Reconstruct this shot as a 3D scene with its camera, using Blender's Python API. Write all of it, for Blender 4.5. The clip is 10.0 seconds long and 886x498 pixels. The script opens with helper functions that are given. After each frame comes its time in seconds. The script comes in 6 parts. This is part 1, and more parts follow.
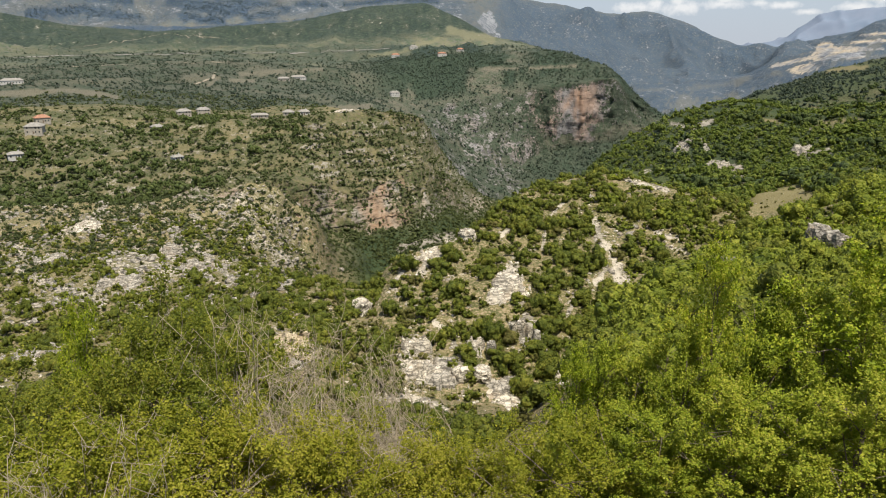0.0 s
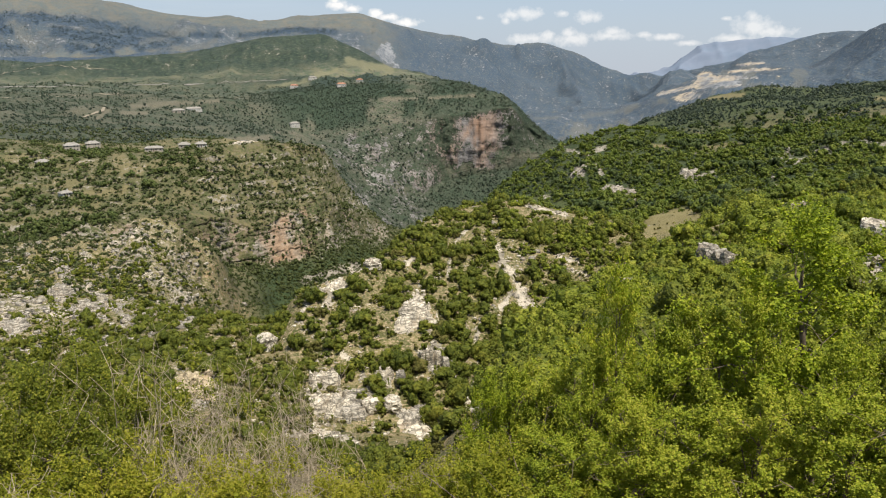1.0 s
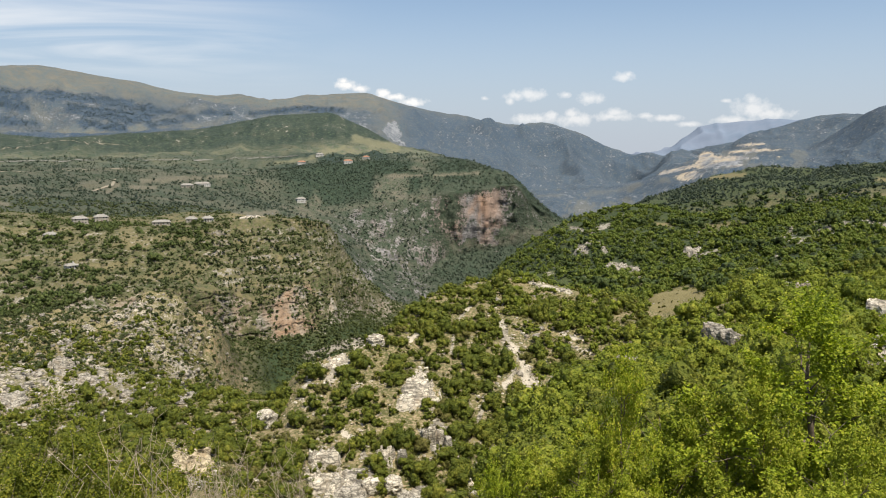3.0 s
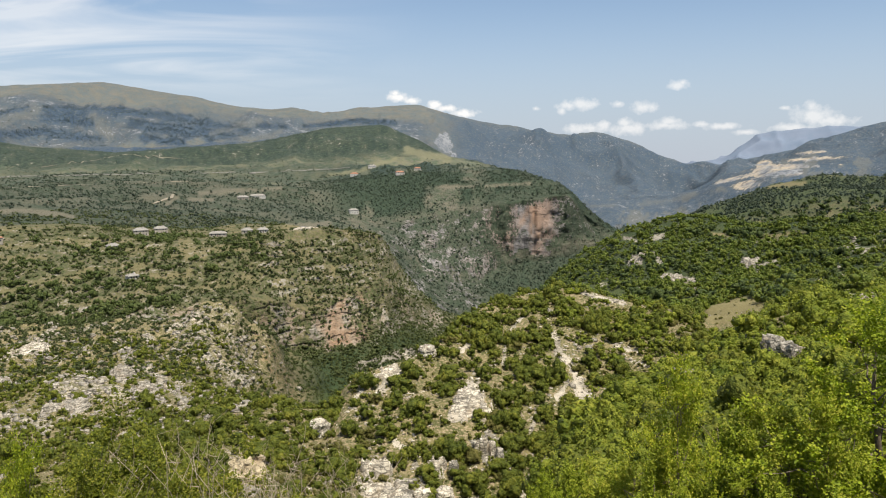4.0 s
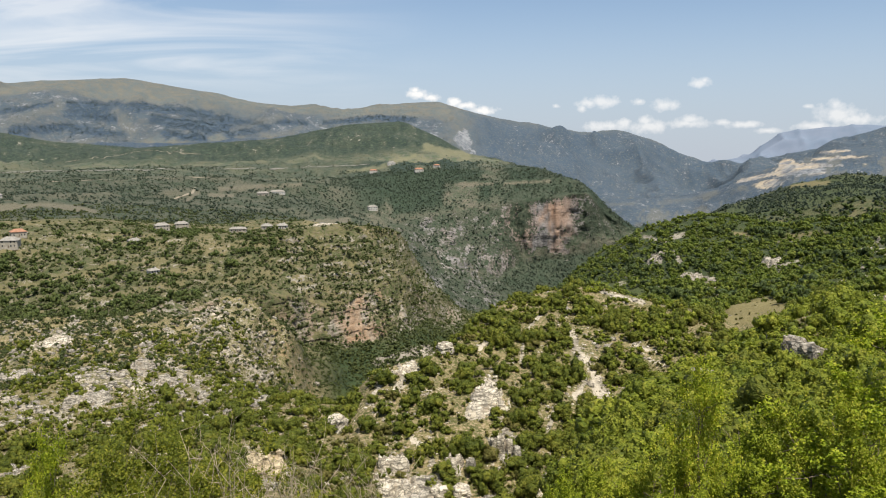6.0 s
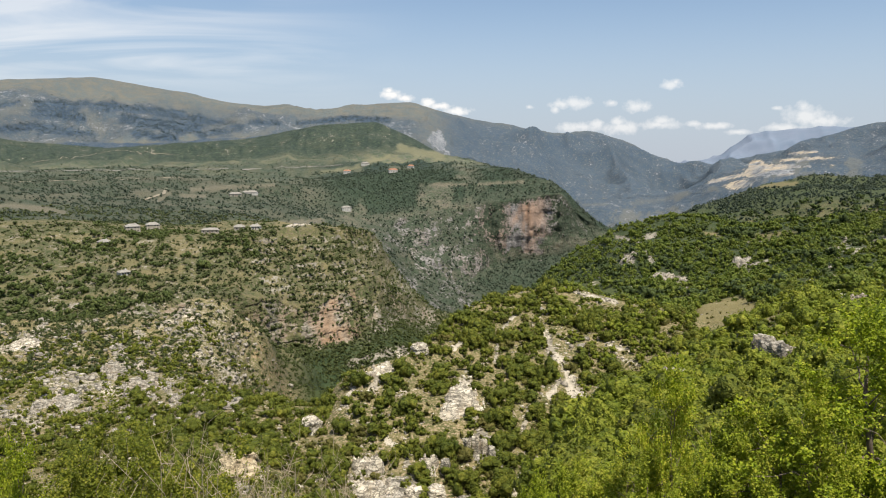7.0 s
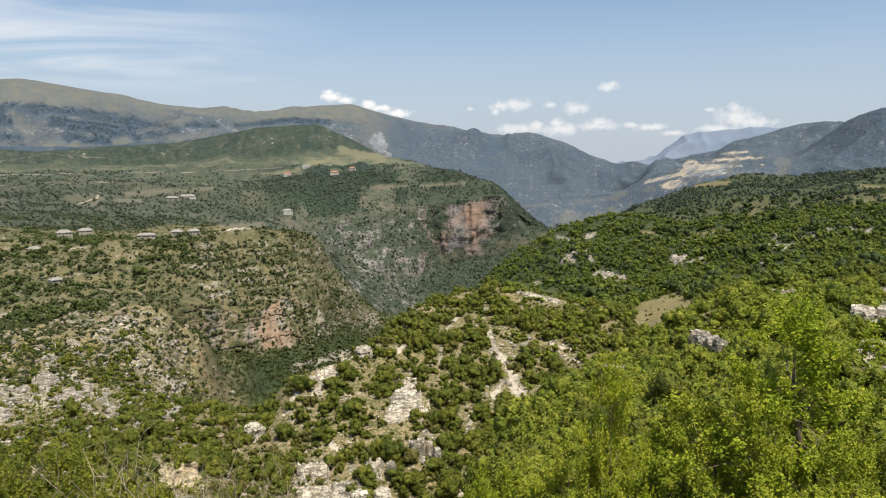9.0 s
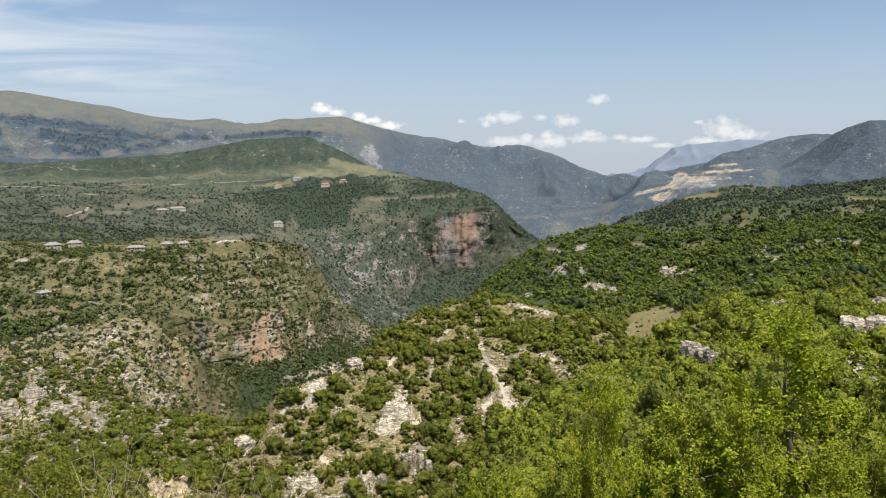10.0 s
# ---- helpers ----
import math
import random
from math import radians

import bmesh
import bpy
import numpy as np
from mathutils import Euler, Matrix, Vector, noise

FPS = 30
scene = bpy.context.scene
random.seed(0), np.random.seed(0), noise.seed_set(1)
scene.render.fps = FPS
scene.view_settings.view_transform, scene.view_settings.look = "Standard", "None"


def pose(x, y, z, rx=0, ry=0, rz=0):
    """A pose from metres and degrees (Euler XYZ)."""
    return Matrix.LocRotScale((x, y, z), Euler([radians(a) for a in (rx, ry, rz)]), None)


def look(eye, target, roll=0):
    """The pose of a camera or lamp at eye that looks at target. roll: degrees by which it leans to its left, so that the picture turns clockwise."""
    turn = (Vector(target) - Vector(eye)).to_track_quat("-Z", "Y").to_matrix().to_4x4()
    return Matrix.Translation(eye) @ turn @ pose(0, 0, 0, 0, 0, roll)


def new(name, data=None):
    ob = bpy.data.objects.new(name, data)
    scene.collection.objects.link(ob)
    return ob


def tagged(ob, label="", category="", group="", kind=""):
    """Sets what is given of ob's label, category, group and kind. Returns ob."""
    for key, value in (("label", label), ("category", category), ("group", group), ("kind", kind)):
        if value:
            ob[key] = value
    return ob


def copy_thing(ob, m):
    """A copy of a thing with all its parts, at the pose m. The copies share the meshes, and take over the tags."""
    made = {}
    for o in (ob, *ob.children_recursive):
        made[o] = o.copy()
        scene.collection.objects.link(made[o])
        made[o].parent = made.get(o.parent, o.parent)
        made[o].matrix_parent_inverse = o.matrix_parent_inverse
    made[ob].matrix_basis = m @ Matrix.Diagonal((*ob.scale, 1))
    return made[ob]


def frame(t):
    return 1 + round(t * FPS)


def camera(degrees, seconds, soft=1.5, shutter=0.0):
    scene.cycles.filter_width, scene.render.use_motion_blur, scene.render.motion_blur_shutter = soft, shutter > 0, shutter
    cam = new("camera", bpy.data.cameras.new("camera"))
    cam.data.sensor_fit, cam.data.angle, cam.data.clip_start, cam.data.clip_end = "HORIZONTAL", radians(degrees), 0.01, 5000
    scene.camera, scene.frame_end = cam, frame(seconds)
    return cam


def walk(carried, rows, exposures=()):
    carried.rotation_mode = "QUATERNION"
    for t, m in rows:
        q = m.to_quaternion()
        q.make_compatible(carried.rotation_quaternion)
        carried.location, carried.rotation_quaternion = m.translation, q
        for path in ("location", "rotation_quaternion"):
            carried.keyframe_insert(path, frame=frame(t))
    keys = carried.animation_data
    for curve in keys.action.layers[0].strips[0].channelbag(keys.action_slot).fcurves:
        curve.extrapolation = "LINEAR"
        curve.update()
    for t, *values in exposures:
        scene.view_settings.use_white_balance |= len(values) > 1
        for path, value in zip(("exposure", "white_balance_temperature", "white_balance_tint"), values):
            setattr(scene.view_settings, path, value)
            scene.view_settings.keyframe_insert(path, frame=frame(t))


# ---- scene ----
# light
EXPO, KELVIN = 0.90, 6900
SUN, SKY = 4.0, 0.074
CLOUD_TINT = (7.4, 7.5, 7.7, 1)
HAZE_TINT = (3.35, 3.9, 4.95, 1)
CIRRUS_SHIFT = (0.3, 0.8, 0.0)

# ---------------------------------------------------------------- camera
EYE = 1.7
cam = camera(59.05, 10.0, soft=1.1)
PATH = [
    (0, pose(0.035, 0, EYE + -0.13, 74.11, 0, 0.53) @ pose(0, 0, 0, 0, 0, -0.01)),
    (0.5, pose(0.03, 0, EYE + -0.11, 74.50, 0, -3.49) @ pose(0, 0, 0, 0, 0, -0.14)),
    (1, pose(0, 0, EYE + -0.08, 76.21, 0, -6.64) @ pose(0, 0, 0, 0, 0, -0.07)),
    (1.5, pose(-0.035, 0, EYE + -0.02, 78.31, 0, -8.41) @ pose(0, 0, 0, 0, 0, 0.05)),
    (2, pose(-0.035, 0, EYE + 0.04, 80.11, 0, -8.46) @ pose(0, 0, 0, 0, 0, 0.26)),
    (2.5, pose(0.01, 0, EYE + 0.08, 81.03, 0, -7.55) @ pose(0, 0, 0, 0, 0, 0.33)),
    (4, pose(0, 0, EYE + 0.01, 82.53, 0, -2.53) @ pose(0, 0, 0, 0, 0, -0.18)),
    (4.5, pose(-0.01, 0, EYE + -0.03, 82.03, 0, -0.00) @ pose(0, 0, 0, 0, 0, -0.65)),
    (5, pose(-0.02, 0, EYE + -0.02, 81.93, 0, 0.92) @ pose(0, 0, 0, 0, 0, -0.08)),
    (6.5, pose(-0.04, 0, EYE + 0.07, 82.46, 0, -2.48) @ pose(0, 0, 0, 0, 0, 0.18)),
    (7, pose(-0.04, 0, EYE + 0.07, 82.37, 0, -3.07) @ pose(0, 0, 0, 0, 0, 0.21)),
    (7.5, pose(-0.03, 0, EYE + 0.06, 82.17, 0, -3.51) @ pose(0, 0, 0, 0, 0, 0.26)),
    (8, pose(0, 0, EYE + 0.07, 82.00, 0, -5.00) @ pose(0, 0, 0, 0, 0, 0.10)),
    (8.5, pose(0.01, 0, EYE + 0.07, 82.23, 0, -6.70) @ pose(0, 0, 0, 0, 0, -0.06)),
    (9, pose(0.01, 0, EYE + 0.07, 82.51, 0, -7.28) @ pose(0, 0, 0, 0, 0, -0.06)),
    (9.5, pose(0, 0, EYE + 0.06, 82.86, 0, -7.63) @ pose(0, 0, 0, 0, 0, -0.09)),
    (10, pose(0, 0, EYE + 0.05, 83.39, 0, -7.95) @ pose(0, 0, 0, 0, 0, -0.04)),
]
walk(cam, PATH, exposures=[(0.0, EXPO, KELVIN, 10), (10.0, EXPO, KELVIN, 10)])

# ---------------------------------------------------------------- sky and sun
SUN_EL, SUN_AZ = 66.0, 152.0      # height and bearing, clockwise from the way ahead (+y)
world = bpy.data.worlds.new("world")
scene.world = world
world.use_nodes = True


def wire(tree, a, out, b, inp):
    tree.links.new(a.outputs[out], b.inputs[inp])


def math_in(tree, op, a, b):
    m = tree.nodes.new("ShaderNodeMath"); m.operation = op
    tree.links.new(a, m.inputs[0]); tree.links.new(b, m.inputs[1])
    return m.outputs[0]


# heaps of cloud: bearing, angle, half width and half height in degrees
HEAPS = ((12.38, 2.98, 1.23, 0.49), (11.6, 2.84, 0.9, 0.33), (16.77, 2.68, 1.07, 0.41), (14.95, 2.91, 0.49, 0.25), (9.24, 2.65, 0.29, 0.16), (11.1, 2.46, 0.33, 0.37), (12.8, 1.25, 1.8, 0.37), (13.96, 1.46, 0.66, 0.33), (15.68, 1.2, 1.39, 0.49), (15.48, 1.59, 0.66, 0.37), (18.29, 1.38, 1.64, 0.33), (18.54, 1.64, 0.82, 0.37), (20.65, 1.45, 0.66, 0.21), (22.07, 1.3, 1.39, 0.25), (19.04, 4.12, 0.74, 0.37), (19.28, 4.3, 0.29, 0.25), (27.58, 1.89, 1.31, 0.74), (27.44, 2.54, 0.57, 0.41), (28.64, 1.58, 1.48, 0.41), (26.48, 1.2, 1.39, 0.29), (23.47, 0.9, 0.9, 0.21), (25.83, 2.45, 0.33, 0.16), (-0.64, 3.51, 0.9, 0.33), (-0.84, 3.79, 0.41, 0.25), (0.37, 3.26, 0.66, 0.25), (1.99, 3, 0.66, 0.33), (2.81, 2.71, 0.9, 0.29), (4.02, 2.34, 1.07, 0.29))



def heap_cover(t, place, billow, heaps, strength):
    """How thickly the heaps listed cover the sky."""
    nearest = None
    for b, e, w, h in heaps:
        off = t.nodes.new("ShaderNodeVectorMath"); off.operation = "SUBTRACT"
        off.inputs[1].default_value = (radians(b), radians(e), 0)
        wire(t, place, 0, off, 0)
        size = t.nodes.new("ShaderNodeVectorMath"); size.operation = "MULTIPLY"
        size.inputs[1].default_value = (1 / radians(0.88 * w), 1 / radians(0.88 * h), 0)
        wire(t, off, 0, size, 0)
        far = t.nodes.new("ShaderNodeVectorMath"); far.operation = "LENGTH"
        wire(t, size, 0, far, 0)
        nearest = far.outputs["Value"] if nearest is None else math_in(t, "MINIMUM", nearest, far.outputs["Value"])
    swell = t.nodes.new("ShaderNodeMath"); swell.operation = "MULTIPLY_ADD"
    swell.inputs[1].default_value = 2.6
    wire(t, billow, "Fac", swell, 0)
    t.links.new(nearest, swell.inputs[2])
    hr = t.nodes.new("ShaderNodeMapRange")
    hr.inputs["From Min"].default_value, hr.inputs["From Max"].default_value = 1.55, 2.6
    hr.inputs["To Min"].default_value, hr.inputs["To Max"].default_value = strength, 0.0
    wire(t, swell, 0, hr, "Value")
    return hr.outputs[0]


def build_world():
    t = world.node_tree
    t.nodes.clear()
    sky = t.nodes.new("ShaderNodeTexSky")
    sky.sky_type = "NISHITA"
    sky.sun_disc = False
    sky.sun_elevation, sky.sun_rotation = radians(SUN_EL), radians(SUN_AZ)
    sky.altitude, sky.air_density, sky.dust_density, sky.ozone_density = 700, 1.0, 1.0, 1.6
    coord = t.nodes.new("ShaderNodeTexCoord")
    # horizon lowered past its natural dip, so no brown band shows in the gap
    dip = t.nodes.new("ShaderNodeVectorMath"); dip.operation = "ADD"
    dip.inputs[1].default_value = (0, 0, 0.035)
    wire(t, coord, "Generated", dip, 0); wire(t, dip, 0, sky, 0)
    # thin high cloud, drawn out along the wind, on a plane high overhead
    sep = t.nodes.new("ShaderNodeSeparateXYZ")
    wire(t, coord, "Generated", sep, 0)
    flat = t.nodes.new("ShaderNodeMath"); flat.operation = "ADD"; flat.inputs[1].default_value = 0.12
    wire(t, sep, "Z", flat, 0)
    dx = t.nodes.new("ShaderNodeMath"); dx.operation = "DIVIDE"
    dy = t.nodes.new("ShaderNodeMath"); dy.operation = "DIVIDE"
    wire(t, sep, "X", dx, 0); wire(t, flat, 0, dx, 1)
    wire(t, sep, "Y", dy, 0); wire(t, flat, 0, dy, 1)
    comb = t.nodes.new("ShaderNodeCombineXYZ")
    wire(t, dx, 0, comb, 0); wire(t, dy, 0, comb, 1)
    mapn = t.nodes.new("ShaderNodeMapping")
    mapn.inputs["Location"].default_value = CIRRUS_SHIFT
    mapn.inputs["Rotation"].default_value = (0, 0, radians(24))
    mapn.inputs["Scale"].default_value = (0.50, 1.05, 1)
    wire(t, comb, 0, mapn, 0)
    streak = t.nodes.new("ShaderNodeTexNoise")
    streak.inputs["Scale"].default_value, streak.inputs["Detail"].default_value = 1.0, 7
    streak.inputs["Roughness"].default_value, streak.inputs["Distortion"].default_value = 0.50, 1.9
    wire(t, mapn, 0, streak, "Vector")
    ramp = t.nodes.new("ShaderNodeMapRange")
    ramp.inputs["From Min"].default_value, ramp.inputs["From Max"].default_value = 0.40, 0.64
    ramp.inputs["To Max"].default_value = 0.5
    wire(t, streak, "Fac", ramp, "Value")
    # the high cloud lies to the west, clear of the horizon
    side = t.nodes.new("ShaderNodeMapRange"); side.interpolation_type = "SMOOTHSTEP"
    side.inputs["From Min"].default_value, side.inputs["From Max"].default_value = 0.05, -0.42
    wire(t, sep, "X", side, "Value")
    high = t.nodes.new("ShaderNodeMapRange"); high.interpolation_type = "SMOOTHSTEP"
    high.inputs["From Min"].default_value, high.inputs["From Max"].default_value = 0.035, 0.10
    wire(t, sep, "Z", high, "Value")
    veil = math_in(t, "MULTIPLY", math_in(t, "MULTIPLY", ramp.outputs[0], side.outputs[0]), high.outputs[0])
    # small heaps of cloud low over the ridge and the far valley
    bear = t.nodes.new("ShaderNodeMath"); bear.operation = "ARCTAN2"
    wire(t, sep, "X", bear, 0); wire(t, sep, "Y", bear, 1)
    tilt = t.nodes.new("ShaderNodeMath"); tilt.operation = "ARCSINE"
    wire(t, sep, "Z", tilt, 0)
    place = t.nodes.new("ShaderNodeCombineXYZ")
    wire(t, bear, 0, place, 0); wire(t, tilt, 0, place, 1)
    billow = t.nodes.new("ShaderNodeTexNoise")
    billow.inputs["Scale"].default_value, billow.inputs["Detail"].default_value, billow.inputs["Roughness"].default_value = 75, 6, 0.62
    wire(t, place, 0, billow, "Vector")
    puffs = math_in(t, "MAXIMUM", heap_cover(t, place, billow, HEAPS[:22], 0.60), heap_cover(t, place, billow, HEAPS[22:], 0.95))
    haze = t.nodes.new("ShaderNodeMapRange"); haze.interpolation_type = "SMOOTHSTEP"
    haze.inputs["From Min"].default_value, haze.inputs["From Max"].default_value, haze.inputs["To Max"].default_value = 0.20, -0.02, 0.85
    wire(t, sep, "Z", haze, "Value")
    cover = math_in(t, "MAXIMUM", veil, puffs)
    pale = t.nodes.new("ShaderNodeMix"); pale.data_type = "RGBA"
    wire(t, haze, 0, pale, "Factor"); wire(t, sky, 0, pale, "A")
    pale.inputs["B"].default_value = HAZE_TINT
    mix = t.nodes.new("ShaderNodeMix"); mix.data_type = "RGBA"
    t.links.new(cover, mix.inputs["Factor"])
    t.links.new(pale.outputs["Result"], mix.inputs["A"])
    mix.inputs["B"].default_value = CLOUD_TINT
    bg = t.nodes.new("ShaderNodeBackground")
    bg.inputs["Strength"].default_value = SKY
    t.links.new(mix.outputs["Result"], bg.inputs["Color"])
    out = t.nodes.new("ShaderNodeOutputWorld")
    wire(t, bg, 0, out, 0)


build_world()
sun_data = bpy.data.lights.new("sun", "SUN")
sun_data.energy, sun_data.angle, sun_data.color = SUN, radians(0.53), (1.0, 0.95, 0.86)
sun = new("sun", sun_data)
sun_way = Vector((math.sin(radians(SUN_AZ)) * math.cos(radians(SUN_EL)), math.cos(radians(SUN_AZ)) * math.cos(radians(SUN_EL)), math.sin(radians(SUN_EL))))
sun.matrix_world = look(sun_way * 50, (0, 0, 0))

# ---------------------------------------------------------------- materials


def base(name, rough=0.9):
    m = bpy.data.materials.new(name)
    m.use_nodes = True
    b = m.node_tree.nodes["Principled BSDF"]
    b.inputs["Roughness"].default_value = rough
    b.inputs["Specular IOR Level"].default_value = 0.2
    return m, m.node_tree, b


def noise_node(t, scale, detail=6, rough=0.6, coord=None, stretch=None):
    n = t.nodes.new("ShaderNodeTexNoise")
    n.inputs["Scale"].default_value, n.inputs["Detail"].default_value, n.inputs["Roughness"].default_value = scale, detail, rough
    geo = t.nodes.new("ShaderNodeNewGeometry") if coord is None else coord
    src = geo.outputs["Position"] if coord is None else coord.outputs["Object"]
    if stretch:
        mp = t.nodes.new("ShaderNodeMapping")
        mp.inputs["Scale"].default_value = stretch
        t.links.new(src, mp.inputs[0])
        src = mp.outputs[0]
    t.links.new(src, n.inputs["Vector"])
    return n


def ramp_node(t, stops):
    r = t.nodes.new("ShaderNodeValToRGB")
    e = r.color_ramp.elements
    while len(e) < len(stops):
        e.new(0.5)
    for el, (p, c) in zip(e, stops):
        el.position, el.color = p, (*c, 1)
    return r


def mix_node(t, a, b, f, blend="MIX"):
    m = t.nodes.new("ShaderNodeMix"); m.data_type = "RGBA"; m.blend_type = blend
    for src, sock in ((a, "A"), (b, "B")):
        if isinstance(src, tuple):
            m.inputs[sock].default_value = (*src, 1)
        else:
            t.links.new(src, m.inputs[sock])
    if isinstance(f, float):
        m.inputs["Factor"].default_value = f
    else:
        t.links.new(f, m.inputs["Factor"])
    return m.outputs["Result"]


def step_node(t, src, lo, hi):
    r = t.nodes.new("ShaderNodeMapRange")
    r.inputs["From Min"].default_value, r.inputs["From Max"].default_value = lo, hi
    t.links.new(src, r.inputs["Value"])
    return r.outputs[0]


def math_node(t, op, a, b):
    m = t.nodes.new("ShaderNodeMath"); m.operation = op
    for i, s in enumerate((a, b)):
        if isinstance(s, (int, float)):
            m.inputs[i].default_value = s
        else:
            t.links.new(s, m.inputs[i])
    return m.outputs[0]


def attr_node(t, name):
    a = t.nodes.new("ShaderNodeAttribute"); a.attribute_name = name
    return a.outputs["Fac"]


def land(name, grain, grass, dry, soil, rock_lo, rock_hi, ochre, wood, bump, lay=(0.12, 0.12, 1.3)):
    """Earth, grass and limestone; the masks rock, dry and wood say what covers the ground."""
    m, t, b = base(name, 0.95)
    fine = noise_node(t, 1 / grain, 8, 0.65)
    mid = noise_node(t, 0.22 / grain, 6, 0.6)
    broad = noise_node(t, 0.045 / grain, 5, 0.55)
    green = mix_node(t, grass, dry, step_node(t, mid.outputs["Fac"], 0.42, 0.62))
    green = mix_node(t, green, soil, step_node(t, fine.outputs["Fac"], 0.49, 0.60))
    green = mix_node(t, green, dry, math_node(t, "MULTIPLY", attr_node(t, "dry"), 0.9))
    woods = mix_node(t, wood, grass, step_node(t, fine.outputs["Fac"], 0.51, 0.66))
    green = mix_node(t, green, woods, attr_node(t, "wood"))
    # bedded limestone: thin level beds, rust stains, grey weathering
    beds = noise_node(t, 1 / grain, 6, 0.7, stretch=lay)
    ledge = noise_node(t, 0.28 / grain, 5, 0.65, stretch=lay)
    strata = math_node(t, "ADD", math_node(t, "MULTIPLY", beds.outputs["Fac"], 0.5), math_node(t, "MULTIPLY", ledge.outputs["Fac"], 0.5))
    # the darkest stops also put shadow lines between ledges into the stone colour
    stone = ramp_node(t, [(0.36, tuple(0.5 * v for v in rock_lo)), (0.45, rock_lo), (0.5, tuple(0.5 * (a + c) for a, c in zip(rock_lo, rock_hi))), (0.57, rock_hi)])
    t.links.new(strata, stone.inputs["Fac"])
    rust = noise_node(t, 0.10 / grain, 5, 0.6, stretch=(1, 1, 0.45))
    rust_mask = math_node(t, "MULTIPLY", step_node(t, rust.outputs["Fac"], 0.42, 0.6), attr_node(t, "rust"))
    stone_c = mix_node(t, stone.outputs["Color"], ochre, rust_mask)
    drip = noise_node(t, 0.5 / grain, 5, 0.6, stretch=(1, 1, 0.10))
    stone_c = mix_node(t, stone_c, tuple(0.55 * v for v in rock_lo), math_node(t, "MULTIPLY", step_node(t, drip.outputs["Fac"], 0.54, 0.70), attr_node(t, "rust")))
    stone_c = mix_node(t, stone_c, tuple(0.45 * v for v in rock_lo), step_node(t, fine.outputs["Fac"], 0.62, 0.8))
    grit = math_node(t, "ADD", math_node(t, "MULTIPLY", math_node(t, "SUBTRACT", fine.outputs["Fac"], 0.5), 1.3), math_node(t, "MULTIPLY", math_node(t, "SUBTRACT", mid.outputs["Fac"], 0.5), 1.0))
    edge = math_node(t, "ADD", attr_node(t, "rock"), grit)
    cover = step_node(t, edge, 0.40, 0.52)
    col = mix_node(t, green, stone_c, cover)
    col = mix_node(t, col, tuple(0.8 * v for v in (1, 1, 1)), math_node(t, "MULTIPLY", step_node(t, broad.outputs["Fac"], 0.35, 0.75), 0.35), "MULTIPLY")
    t.links.new(col, b.inputs["Base Color"])
    bp = t.nodes.new("ShaderNodeBump")
    bp.inputs["Strength"].default_value, bp.inputs["Distance"].default_value = 1.0, bump
    height = math_node(t, "ADD", fine.outputs["Fac"], math_node(t, "MULTIPLY", strata, 2.2))
    t.links.new(height, bp.inputs["Height"])
    wire(t, bp, "Normal", b, "Normal")
    return m


WHITE_LO, WHITE_HI, OCHRE = (0.19, 0.172, 0.135), (0.43, 0.385, 0.31), (0.31, 0.185, 0.105)
GRASS, DRY, SOIL, WOOD = (0.068, 0.075, 0.025), (0.165, 0.143, 0.065), (0.29, 0.225, 0.145), (0.035, 0.055, 0.018)
land_near = land("hillside_earth", 0.5, GRASS, DRY, SOIL, WHITE_LO, WHITE_HI, OCHRE, WOOD, 0.25)
land_gorge = land("gorge_limestone", 2.0, (0.058, 0.070, 0.028), (0.150, 0.130, 0.066), (0.118, 0.100, 0.064), (0.14, 0.127, 0.103), (0.275, 0.253, 0.21), OCHRE, (0.03, 0.048, 0.02), 0.9)
# headland and valley colours are muted and blued to stand in for haze
land_cape = land("hazed_far_limestone", 4.5, (0.055, 0.072, 0.044), (0.13, 0.120, 0.088), (0.105, 0.10, 0.08), (0.10, 0.097, 0.098), (0.225, 0.215, 0.21), (0.31, 0.205, 0.145), (0.026, 0.042, 0.027), 2.6, (0.35, 0.35, 1.0))
land_plain = land("hazed_valley_fields", 7.0, (0.064, 0.086, 0.055), (0.138, 0.136, 0.085), (0.115, 0.112, 0.09), (0.20, 0.185, 0.16), (0.35, 0.325, 0.28), OCHRE, (0.022, 0.036, 0.029), 2.0)
# mountain ground is blued and evened out: haze painted into its colours
land_mount = land("hazed_mountain_slopes", 9.0, (0.098, 0.120, 0.124), (0.14, 0.138, 0.118), (0.12, 0.122, 0.112), (0.124, 0.140, 0.160), (0.238, 0.252, 0.268), (0.42, 0.36, 0.27), (0.042, 0.070, 0.108), 5.0, (1.0, 1.0, 0.5))
# horizon range: pale blue throughout, distance haze put into the ground colour
land_far = land("hazed_distant_range", 45.0, (0.13, 0.17, 0.23), (0.155, 0.19, 0.25), (0.145, 0.18, 0.24), (0.155, 0.195, 0.255), (0.20, 0.24, 0.295), (0.175, 0.21, 0.27), (0.115, 0.155, 0.22), 0.6)


